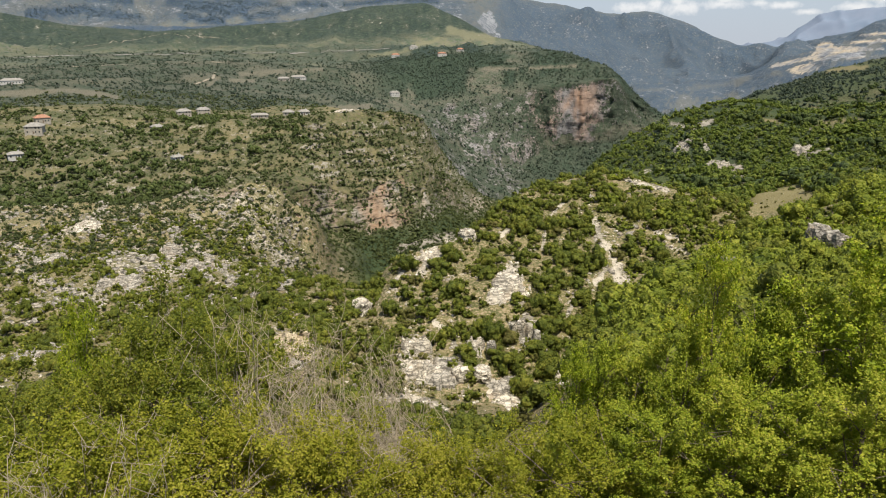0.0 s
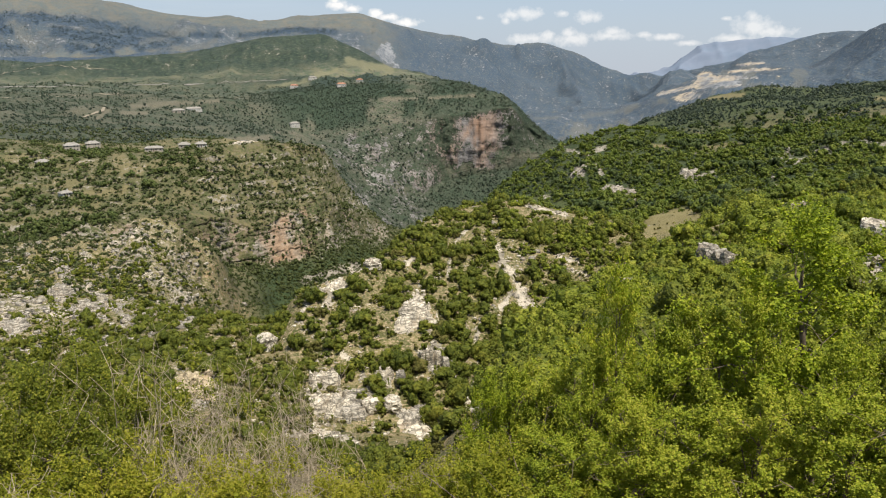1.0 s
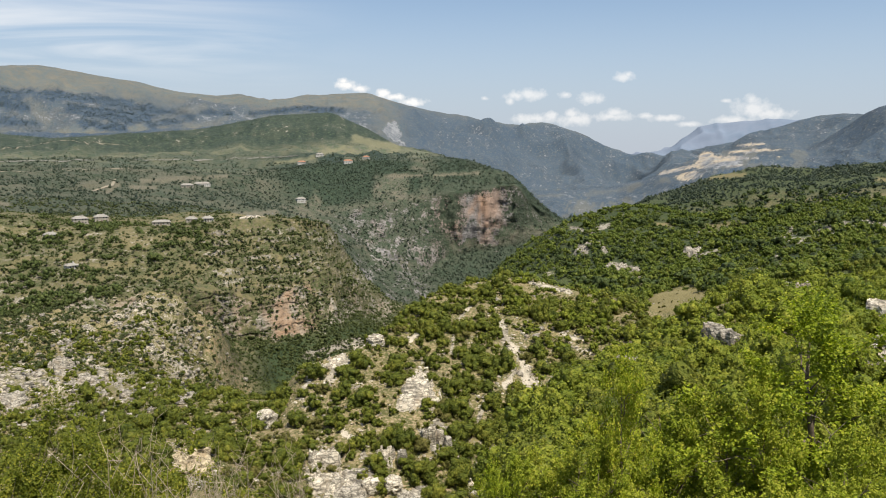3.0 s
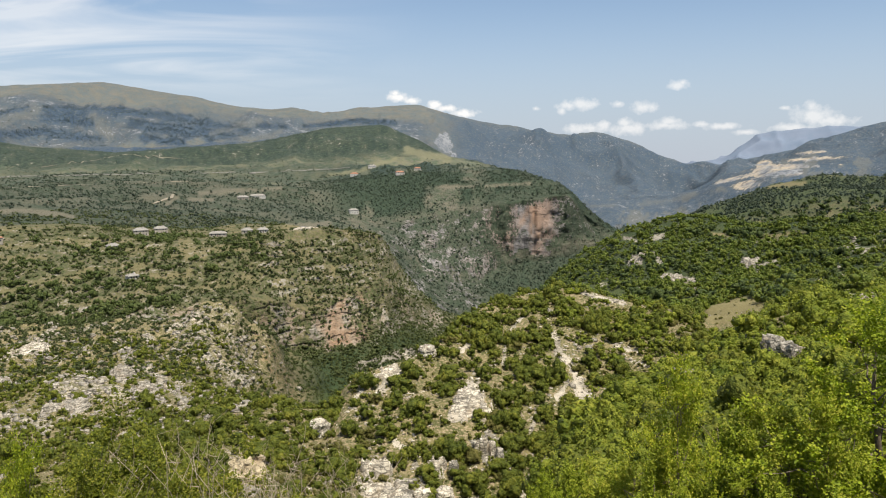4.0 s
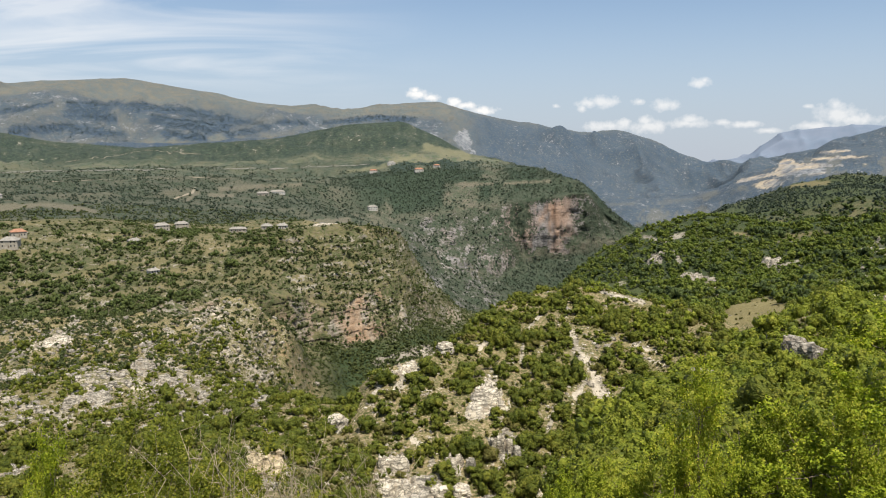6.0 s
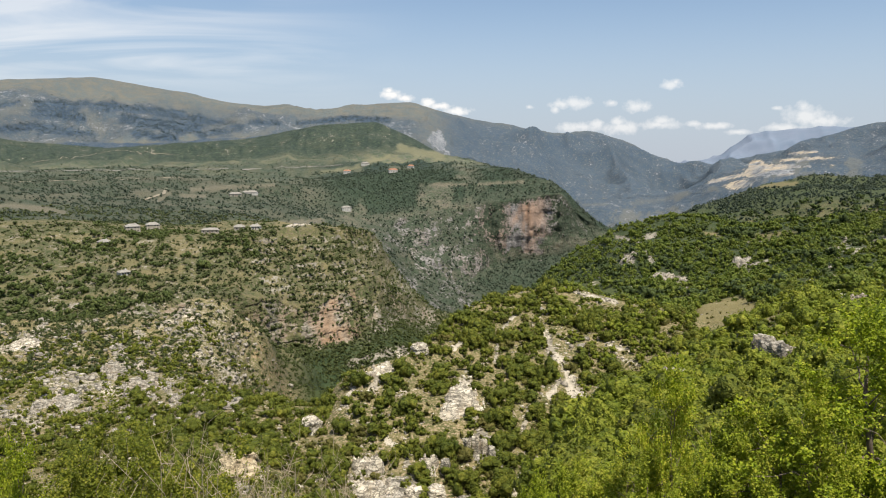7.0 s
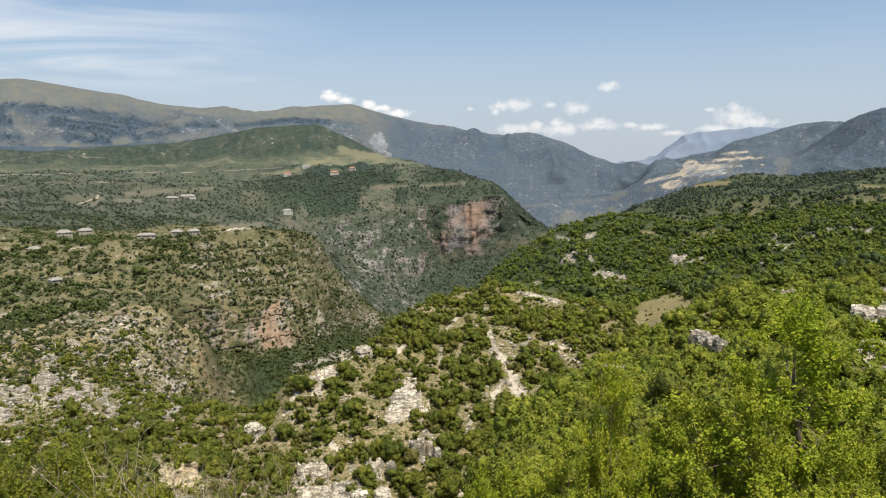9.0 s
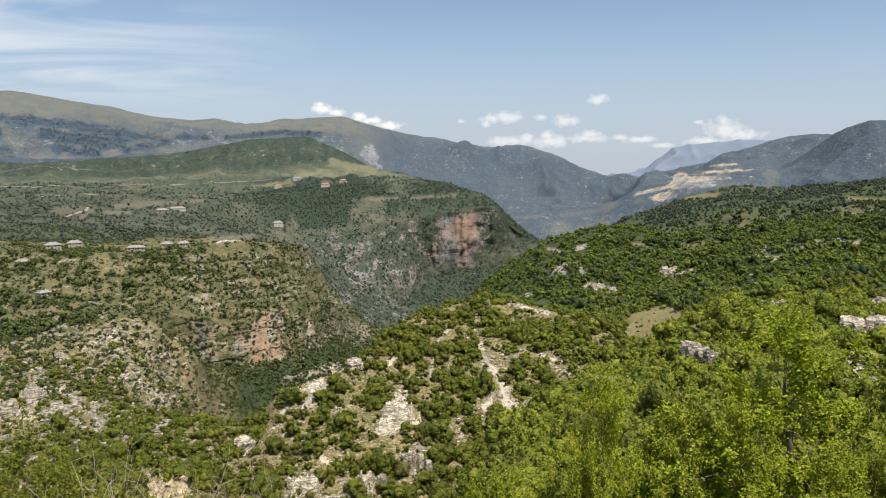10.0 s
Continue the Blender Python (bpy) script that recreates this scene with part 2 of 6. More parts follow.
def leaf_material(name, dark, light, tip, glow=0.35, speckle=0.55, relief=0.0):
    m, t, b = base(name, 0.55)
    b.inputs["Specular IOR Level"].default_value = 0.15
    geo = t.nodes.new("ShaderNodeNewGeometry")
    info = t.nodes.new("ShaderNodeObjectInfo")
    patch = noise_node(t, 0.35, 3, 0.6)
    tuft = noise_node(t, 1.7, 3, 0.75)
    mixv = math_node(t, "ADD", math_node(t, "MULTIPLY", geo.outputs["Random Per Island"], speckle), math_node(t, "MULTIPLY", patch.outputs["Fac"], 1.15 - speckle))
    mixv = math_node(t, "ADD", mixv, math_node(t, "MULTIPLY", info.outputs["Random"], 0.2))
    # tuft noise darkens the bump's hollows: shade between tufts put into the colour
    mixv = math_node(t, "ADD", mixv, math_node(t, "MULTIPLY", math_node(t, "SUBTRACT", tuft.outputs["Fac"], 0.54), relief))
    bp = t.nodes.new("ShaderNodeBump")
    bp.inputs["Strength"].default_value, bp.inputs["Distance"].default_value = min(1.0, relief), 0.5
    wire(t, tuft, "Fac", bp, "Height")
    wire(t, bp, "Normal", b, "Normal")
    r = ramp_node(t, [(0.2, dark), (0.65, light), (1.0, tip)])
    t.links.new(mixv, r.inputs["Fac"])
    wire(t, r, "Color", b, "Base Color")
    tr = t.nodes.new("ShaderNodeBsdfTranslucent")
    bright = mix_node(t, r.outputs["Color"], (1.0, 1.15, 0.45), 1.0, "MULTIPLY")
    t.links.new(bright, tr.inputs["Color"])
    sh = t.nodes.new("ShaderNodeMixShader")
    sh.inputs[0].default_value = glow
    wire(t, b, 0, sh, 1); wire(t, tr, 0, sh, 2)
    wire(t, sh, 0, t.nodes["Material Output"], "Surface")
    return m


LEAF_BRIGHT = leaf_material("bright_leaves", (0.0601, 0.0996, 0.0099), (0.2519, 0.3108, 0.0202), (0.3887, 0.366, 0.0468), 0.34)
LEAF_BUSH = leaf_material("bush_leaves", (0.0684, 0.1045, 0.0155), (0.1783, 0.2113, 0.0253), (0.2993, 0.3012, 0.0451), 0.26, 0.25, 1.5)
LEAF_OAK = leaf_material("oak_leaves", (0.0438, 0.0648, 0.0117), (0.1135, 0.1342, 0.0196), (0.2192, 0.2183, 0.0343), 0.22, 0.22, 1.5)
LEAF_GREEN = leaf_material("green_tree_leaves", (0.050, 0.074, 0.009), (0.130, 0.152, 0.016), (0.25, 0.242, 0.034), 0.32)
LEAF_OLIVE = leaf_material("olive_scrub_leaves", (0.0952, 0.1267, 0.0112), (0.2143, 0.2277, 0.0195), (0.3332, 0.3036, 0.045), 0.43)
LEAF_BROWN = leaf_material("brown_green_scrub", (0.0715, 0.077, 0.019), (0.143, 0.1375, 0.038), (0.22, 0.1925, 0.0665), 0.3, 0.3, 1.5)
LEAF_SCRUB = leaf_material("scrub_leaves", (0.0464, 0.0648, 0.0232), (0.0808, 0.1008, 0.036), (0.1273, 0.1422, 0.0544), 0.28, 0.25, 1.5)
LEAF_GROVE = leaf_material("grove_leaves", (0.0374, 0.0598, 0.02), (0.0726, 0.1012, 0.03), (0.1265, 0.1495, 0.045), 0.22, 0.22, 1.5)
# leaves of far trees, greyed and blued as painted haze
LEAF_FAR = leaf_material("hazed_far_leaves", (0.034, 0.052, 0.038), (0.058, 0.080, 0.058), (0.090, 0.110, 0.080), 0.25, 0.3, 1.5)
# conifer colours lifted towards blue, haze painted into the leaves
LEAF_CONIFER = leaf_material("hazed_conifers", (0.055, 0.080, 0.098), (0.065, 0.090, 0.108), (0.075, 0.100, 0.116), 0.3)
LEAF_TREE = leaf_material("tree_leaves", (0.0601, 0.0946, 0.0123), (0.2292, 0.2803, 0.0231), (0.3562, 0.3454, 0.0481), 0.34)
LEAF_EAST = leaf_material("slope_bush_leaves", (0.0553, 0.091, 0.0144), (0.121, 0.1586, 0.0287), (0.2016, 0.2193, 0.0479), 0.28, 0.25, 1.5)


def bark_material(name, a, c):
    m, t, b = base(name, 0.95)
    n = noise_node(t, 14, 6, 0.7)
    r = ramp_node(t, [(0.3, a), (0.7, c)])
    wire(t, n, "Fac", r, "Fac"); wire(t, r, "Color", b, "Base Color")
    return m


BARK = bark_material("grey_brown_bark", (0.08, 0.06, 0.045), (0.22, 0.18, 0.14))
TWIG = bark_material("dry_grey_twigs", (0.26, 0.21, 0.15), (0.48, 0.41, 0.31))


def rock_material(name, lo, hi, stain):
    m, t, b = base(name, 0.9)
    co = t.nodes.new("ShaderNodeTexCoord")
    fine = noise_node(t, 7, 9, 0.7)
    beds = noise_node(t, 1.5, 8, 0.68, stretch=(0.3, 0.3, 2.6))
    vor = t.nodes.new("ShaderNodeTexVoronoi"); vor.feature = "DISTANCE_TO_EDGE"
    vor.inputs["Scale"].default_value = 0.9
    warp = noise_node(t, 1.3, 4, 0.6)
    geo = t.nodes.new("ShaderNodeNewGeometry")
    shift = t.nodes.new("ShaderNodeVectorMath"); shift.operation = "ADD"
    wire(t, geo, "Position", shift, 0); wire(t, warp, "Color", shift, 1); wire(t, shift, 0, vor, "Vector")
    big = noise_node(t, 0.5, 5, 0.6)
    r = ramp_node(t, [(0.38, tuple(v * 0.4 for v in lo)), (0.47, lo), (0.57, hi)])
    wire(t, beds, "Fac", r, "Fac")
    c = mix_node(t, r.outputs["Color"], stain, math_node(t, "MULTIPLY", step_node(t, big.outputs["Fac"], 0.5, 0.7), 0.7))
    c = mix_node(t, c, tuple(v * 0.45 for v in lo), step_node(t, fine.outputs["Fac"], 0.58, 0.75))
    c = mix_node(t, tuple(v * 0.35 for v in lo), c, step_node(t, vor.outputs["Distance"], 0.0, 0.07))
    t.links.new(c, b.inputs["Base Color"])
    bp = t.nodes.new("ShaderNodeBump")
    bp.inputs["Strength"].default_value, bp.inputs["Distance"].default_value = 1.0, 0.14
    t.links.new(math_node(t, "ADD", fine.outputs["Fac"], beds.outputs["Fac"]), bp.inputs["Height"])
    wire(t, bp, "Normal", b, "Normal")
    return m


ROCK_WHITE = rock_material("white_limestone", (0.30, 0.272, 0.22), (0.60, 0.555, 0.46), (0.27, 0.21, 0.14))
ROCK_GREY = rock_material("grey_limestone", (0.20, 0.185, 0.155), (0.42, 0.39, 0.33), (0.24, 0.19, 0.13))
ROCK_CREAM = rock_material("cream_earth_bank", (0.34, 0.28, 0.18), (0.48, 0.41, 0.28), (0.30, 0.22, 0.13))


def plain_material(name, colour, vary=0.25, scale=0.6, rough=0.9):
    m, t, b = base(name, rough)
    n = noise_node(t, scale, 6, 0.65)
    c = mix_node(t, tuple(v * (1 - vary) for v in colour), tuple(v * (1 + vary) for v in colour), step_node(t, n.outputs["Fac"], 0.3, 0.7))
    t.links.new(c, b.inputs["Base Color"])
    return m


WALL_STONE = plain_material("pale_stone_wall", (0.30, 0.275, 0.23))
WALL_WHITE = plain_material("white_render", (0.42, 0.41, 0.38), 0.15)
ROOF_RED = plain_material("red_clay_tiles", (0.27, 0.145, 0.095))
ROOF_GREY = plain_material("grey_stone_slates", (0.22, 0.21, 0.19))
GLASS_DARK = plain_material("dark_window_glass", (0.03, 0.035, 0.04), 0.1, 1.0, 0.15)
TRACK = plain_material("pale_gravel_track", (0.22, 0.195, 0.15), 0.2, 0.3)
ASPHALT = plain_material("grey_road_surface", (0.17, 0.165, 0.15), 0.15, 0.3)

# ---------------------------------------------------------------- the lie of the land
# Lines that run across the view, near to far: (bearing, distance, angle above or below the eye) at their bends.
LINES = [
    ("foot", [(0, 0.004, -89.865)]),
    ("brow", [(-40, 5, -40), (0, 5, -42), (40, 5, -38)]),
    ("bank", [(-40, 12, -39), (0, 12, -41), (40, 12, -36)]),
    ("lower_bank", [(-40, 40, -29), (-10, 38, -31), (8, 40, -32), (24, 40, -30), (40, 42, -24)]),
    ("bank_crest", [(-40, 72, -26.5), (-20, 68, -27), (-10, 66, -28), (0, 70, -30), (4.8, 62, -29.4), (8.5, 62, -26.1), (10.8, 68, -23.1), (13.2, 75, -20.5), (16.4, 85, -18.5), (19.1, 95, -16.7), (21.6, 103, -14.6), (24.4, 110, -12.5), (27.8, 112, -11.2), (31.6, 110, -10.3), (40, 104, -11.2)]),
    ("hollow", [(-36, 105, -24), (-20, 98, -24.5), (-12, 92, -24), (-3, 105, -27), (5, 108, -27.3), (10, 116, -25.9), (13.3, 126, -22.6), (16.5, 132, -20), (19.9, 138, -18), (22.8, 138, -15.6), (26.2, 132, -13.3), (29.8, 126, -11.5), (40, 116, -11.8)]),
    ("spur_face", [(-36, 199, -21), (-28, 192, -20), (-20, 163, -20.6), (-14, 128, -20), (-8, 128, -20.8), (0, 127, -20.8), (6, 128, -20.8), (12, 140, -19.5), (16.4, 152, -17.6), (20, 162, -15.6), (23.1, 164, -13.9), (26.2, 156, -12.6), (29.8, 146, -11.3), (40, 130, -11.4)]),
    ("spur_crest", [(-36, 238, -18), (-28, 231, -17.6), (-20, 204, -18.7), (-16, 170, -19), (-11.3, 156, -17.8), (-8, 156, -18.6), (-6.3, 160, -18.7), (-5, 152, -17.2), (-3.7, 152, -16.2), (0.2, 156, -15), (2, 166, -14.1), (4, 180, -12.6), (5.7, 193, -11.3), (9, 211, -10.55), (12.4, 216, -10.25), (15.4, 214, -11.1), (20, 202, -12), (22, 204, -13), (24, 197, -12.4), (27.9, 184, -11.2), (31.6, 172, -10.1), (40, 150, -10.4)]),
    ("behind_spur", [(-36, 306, -14.5), (-28, 306, -14.3), (-20, 299, -14.8), (-16, 292, -15.5), (-12, 312, -17.8), (-9, 338, -20.5), (-5, 377, -20.5), (0, 390, -19.5), (5, 390, -17.5), (9, 351, -14), (12, 325, -12.3), (15, 312, -12), (18, 286, -12.2), (22, 247, -12), (26, 234, -11.2), (30, 221, -10.2), (40, 195, -9)]),
    ("west_crest", [(-36, 412, -11), (-30, 412, -11.1), (-25.8, 400, -11.4), (-23.4, 394, -11.8), (-20, 388, -11.5), (-17.8, 381, -12.2), (-16.1, 376, -11.8), (-14.8, 374, -10.7), (-12.8, 374, -11), (-11.6, 374, -12.5), (-10.2, 376, -13.1), (-9.5, 382, -14.5), (-8.9, 392, -16.8), (-6, 462, -17.8), (0, 500, -17), (5, 525, -14.8), (9, 500, -11.8), (12, 425, -10), (15, 400, -9.5), (20, 375, -9.2), (25, 350, -8.8), (30, 312, -8.2), (40, 275, -6.8)]),
    ("cliff_foot", [(-36, 480, -12.2), (-25, 468, -12.8), (-19, 456, -12.4), (-12.7, 468, -13), (-9.5, 492, -14.4), (-6.2, 504, -14.4), (-3.6, 528, -14.4), (-1.7, 552, -13.3), (0.2, 600, -12.9), (2.3, 680, -13.2), (5, 740, -13.9), (9, 672, -11.2), (12, 560, -8.45), (15.2, 520, -6.35), (17, 510, -5.75), (19.3, 500, -5.3), (22, 490, -5.4), (25, 480, -5.55), (28, 470, -5.2), (33, 450, -4.5), (40, 400, -3.8)]),
    ("cliff_top", [(-36, 528, -10.5), (-23, 504, -10.8), (-18.5, 478, -10.8), (-15.8, 482, -10.3), (-12.6, 486, -10.1), (-9.4, 506, -10.8), (-6.9, 518, -11.8), (-3.6, 550, -10.6), (-1.7, 580, -10.2), (0.2, 640, -10.7), (1.9, 720, -12.1), (3.2, 760, -12.7), (5.2, 800, -13.4), (9, 760, -11.3), (12, 720, -9.6), (15.2, 700, -7.6), (17, 690, -6.9), (19.3, 690, -6.2), (22, 690, -5.9), (25, 690, -5.8), (28, 690, -5.2), (33, 670, -4.4), (40, 600, -3.6)]),
    ("plateau_edge", [(-36, 770, -4.7), (-29.6, 760, -4.9), (-23.6, 740, -5.1), (-19.3, 700, -6), (-14, 640, -6.4), (-9, 600, -5.9), (-5.9, 600, -5.8), (-3.5, 618, -5.9), (-2, 640, -6.2), (-1.3, 662, -7.4), (-0.6, 690, -8.8), (0.6, 730, -10.4), (1.9, 765, -11.6), (3.2, 800, -12.4), (5.2, 850, -12.9), (9, 889, -11), (12, 860, -9.2), (15.2, 860, -7.2), (17, 880, -6.1), (19.3, 900, -5.3), (20.8, 935, -4.4), (24.7, 1026, -2.9), (28, 1083, -1.9), (32, 1083, -2), (37.4, 1026, -1.4), (40, 1003, -1.1)]),
    ("side_gorge", [(-36, 918, -4.9), (-29, 918, -4.9), (-19, 907, -5.7), (-9, 940, -5.7), (-2.6, 960, -7.5), (-1.1, 985, -9.6), (0.6, 1030, -11.3), (2.3, 1070, -12.3), (5, 1150, -13.1), (9, 1230, -12.2), (12, 1242, -10.3), (15, 1188, -8.7), (20, 1242, -6.7), (28, 1350, -4), (40, 1296, -3)]),
    ("cape_foot", [(-36, 1100, -3.6), (-20, 1100, -4), (-9.1, 1150, -4.6), (-4, 1250, -6), (-1.1, 1230, -7.6), (0.7, 1230, -9.6), (3.2, 1250, -10.4), (5, 1300, -10.1), (6.7, 1385, -9), (11.4, 1415, -8.4), (12.6, 1450, -8), (14.5, 1500, -7.6), (18, 1600, -6.8), (28, 1700, -4.2), (40, 1700, -3.2)]),
    ("cape_cliff_top", [(-36, 1250, -3.2), (-20, 1250, -3.4), (-9.2, 1260, -4.1), (-1.8, 1370, -5.9), (3.2, 1395, -4.9), (7.3, 1405, -4.3), (11.7, 1430, -3.75), (12.7, 1480, -5.4), (14.5, 1530, -6.7), (18, 1650, -6.4), (28, 1800, -3.8), (40, 1800, -3)]),
    ("cape_crest", [(-36, 1600, -2.3), (-20, 1600, -2.4), (-9.1, 1650, -2.7), (-3.4, 1650, -2.15), (6.1, 1600, -1.7), (8.9, 1560, -2.1), (10.9, 1520, -2.75), (12.3, 1500, -3.75), (13.3, 1520, -4.95), (14.5, 1560, -5.75), (15.3, 1600, -6.3), (20, 1800, -6), (28, 2000, -3.4), (40, 2000, -2.9)]),
    ("valley_road", [(-36, 2000, -1.8), (-17.6, 2000, -1.82), (-9.9, 2000, -1.77), (-4.2, 2000, -1.5), (2.8, 2050, -1.4), (6.1, 2100, -1.8), (9, 2100, -3.2), (12.3, 2100, -6), (15, 2200, -7.2), (20, 2300, -6.3), (28, 2400, -3.4), (40, 2400, -2.5)]),
    ("foothill_crest", [(-36, 2600, 1.1), (-29.1, 2600, 0.9), (-25.3, 2600, 0.1), (-20, 2600, -0.35), (-15.3, 2550, -0.02), (-10.6, 2500, 0.4), (-5.8, 2450, 1.35), (-1.7, 2400, 1.62), (0.8, 2380, 0.48), (2.8, 2350, -0.65), (6.1, 2350, -1.6), (9, 2400, -3.4), (12, 2600, -4.6), (12.8, 2700, -4.1), (14.8, 2700, -4.2), (18.9, 2800, -4.25), (22, 2900, -2.4), (24.6, 3000, -1.2), (26.5, 3000, -0.8), (29.7, 3000, -0.4), (31.1, 2950, -0.75), (33.1, 2900, 0.72), (34.7, 2850, 1.95), (36.4, 2800, 2.53), (40, 2800, 2.2)]),
    ("back_valley", [(-36, 3000, -0.5), (-20, 3000, -0.9), (-5, 2900, -0.1), (1, 2800, -0.9), (6, 2800, -3), (12, 3200, -5.2), (20, 3400, -4.6), (26, 3500, -2.2), (34, 3400, 0), (40, 3400, 0)]),
    ("mountain_shoulder", [(-36, 3500, 2.2), (-20, 3500, 2.4), (-10, 3500, 1.6), (-3, 3400, 1.5), (2, 3300, 1.2), (6, 3400, -0.6), (12, 3700, -2), (16, 3900, -2.5), (20, 4000, -3.2), (24, 4000, -1.3), (28, 4000, -0.2), (34, 3900, 0.9), (40, 3900, 1)]),
    ("mountain_crest", [(-36, 4200, 3.9), (-28.9, 4200, 3.93), (-27.4, 4200, 3.76), (-25.4, 4200, 4.08), (-20.6, 4200, 4.36), (-17, 4150, 3.73), (-14.4, 4100, 3.44), (-12.1, 4100, 2.86), (-7.3, 4100, 2.45), (-5.3, 4100, 2.36), (-3.3, 4050, 2.82), (0.8, 4050, 3.1), (2, 4050, 2.68), (4.8, 4100, 1.97), (8.9, 4200, 1.31), (11.2, 4250, 0.95), (13.6, 4300, 1.04), (15.9, 4300, 0.42), (17.8, 4350, -0.5), (20, 4350, -1.45), (21.9, 4350, -1.6), (23.8, 4350, -0.97), (26.5, 4350, -0.38), (27.9, 4300, 0.2), (31.7, 4300, 1.49), (33.1, 4300, 1.66), (34.3, 4300, 1.46), (40, 4300, 1)]),
    ("far_valley", [(-40, 4550, 1), (0, 4550, -0.5), (20, 4550, -2), (40, 4550, -0.4)]),
    ("far_range", [(-36, 4800, -0.5), (14, 4800, -1.1), (18.8, 4800, -1.05), (20.4, 4800, -1.19), (22.3, 4800, -0.78), (23.6, 4800, 0.4), (24.5, 4800, 1.1), (28.2, 4800, 1.42), (30.7, 4800, 1.32), (33, 4800, 1.3), (40, 4800, 0.6)]),
    ("rim", [(0, 4950, -1.4)]),
]
LINE = {name: i for i, (name, _) in enumerate(LINES)}

rng = np.random.default_rng(7)
PERM = rng.permutation(4096)


def value_noise(x, y, z):
    """Smooth noise of -1 to 1 on a unit lattice, for arrays."""
    xi, yi, zi = np.floor(x).astype(np.int64), np.floor(y).astype(np.int64), np.floor(z).astype(np.int64)
    xf, yf, zf = x - xi, y - yi, z - zi
    u, v, w = (f * f * f * (f * (f * 6 - 15) + 10) for f in (xf, yf, zf))

    def h(a, b, c):
        return PERM[(PERM[(PERM[a & 4095] + b) & 4095] + c) & 4095] / 2047.5 - 1

    def lerp(a, b, f):
        return a + (b - a) * f
    return lerp(lerp(lerp(h(xi, yi, zi), h(xi + 1, yi, zi), u), lerp(h(xi, yi + 1, zi), h(xi + 1, yi + 1, zi), u), v),
                lerp(lerp(h(xi, yi, zi + 1), h(xi + 1, yi, zi + 1), u), lerp(h(xi, yi + 1, zi + 1), h(xi + 1, yi + 1, zi + 1), u), v), w)


def fbm(x, y, z, octaves=4, gain=0.5):
    total, amp, norm = 0, 1, 0
    for i in range(octaves):
        f = 2 ** i
        total = total + amp * value_noise(x * f + 17.3 * i, y * f + 5.1 * i, z * f + 9.7 * i)
        norm += amp
        amp *= gain
    return total / norm


def smooth_step(lo, hi, v):
    s = np.clip((v - lo) / (hi - lo), 0, 1)
    return s * s * (3 - 2 * s)


# bearings of the columns: close together ahead, wide apart behind the viewer
BEAR = np.concatenate([np.arange(-36.0, 41.0, 0.12), np.arange(42, 324, 6.0)])
NC = len(BEAR)


def line_at(knots):
    az, r, e = (np.array(c, float) for c in zip(*knots))
    ext = np.where(BEAR > 180, BEAR - 360, BEAR)
    wrap_az = np.concatenate([az, [az[0] + 360]])
    b = np.where(ext < az[0], ext + 360, ext)
    rr, ee = (np.interp(b, wrap_az, np.concatenate([c, [c[0]]])) for c in (r, e))
    k = np.exp(-0.5 * (np.arange(-6, 7) / 2.2) ** 2)
    k /= k.sum()
    n = int((BEAR < 41.5).sum())
    for arr in (rr, ee):
        arr[6:n - 6] = np.convolve(arr[:n], k, "valid")
    return rr, rr * np.tan(np.radians(ee)) + EYE


RAIL = [line_at(k) for _, k in LINES]
ROWS = [3, 6, 8, 20, 26, 44,  46, 34, 40, 54, 46, 40, 14, 60, 36, 36, 22, 46, 14, 34, 40, 6, 22, 2]


def build_grid():
    """Rows of points from the viewer's feet to the rim, with s the place between the lines."""
    R, Z, S = [], [], []
    for i in range(len(LINES) - 1):
        (r0, z0), (r1, z1) = RAIL[i], RAIL[i + 1]
        n = ROWS[i]
        for j in range(n):
            f = j / n
            R.append(r0 + (r1 - r0) * f); Z.append(z0 + (z1 - z0) * f); S.append(np.full(NC, i + f))
    R.append(RAIL[-1][0]); Z.append(RAIL[-1][1]); S.append(np.full(NC, len(LINES) - 1.0))
    return np.array(R), np.array(Z), np.array(S)


GR, GZ, GS = build_grid()
# round the bends of the profile a little
for _ in range(2):
    GZ[1:-1] = 0.25 * GZ[:-2] + 0.5 * GZ[1:-1] + 0.25 * GZ[2:]
NR = GR.shape[0]
AZ = np.broadcast_to(np.radians(BEAR), GR.shape)
SPAN = [0.0] + [float(c) for c in np.cumsum(ROWS)]


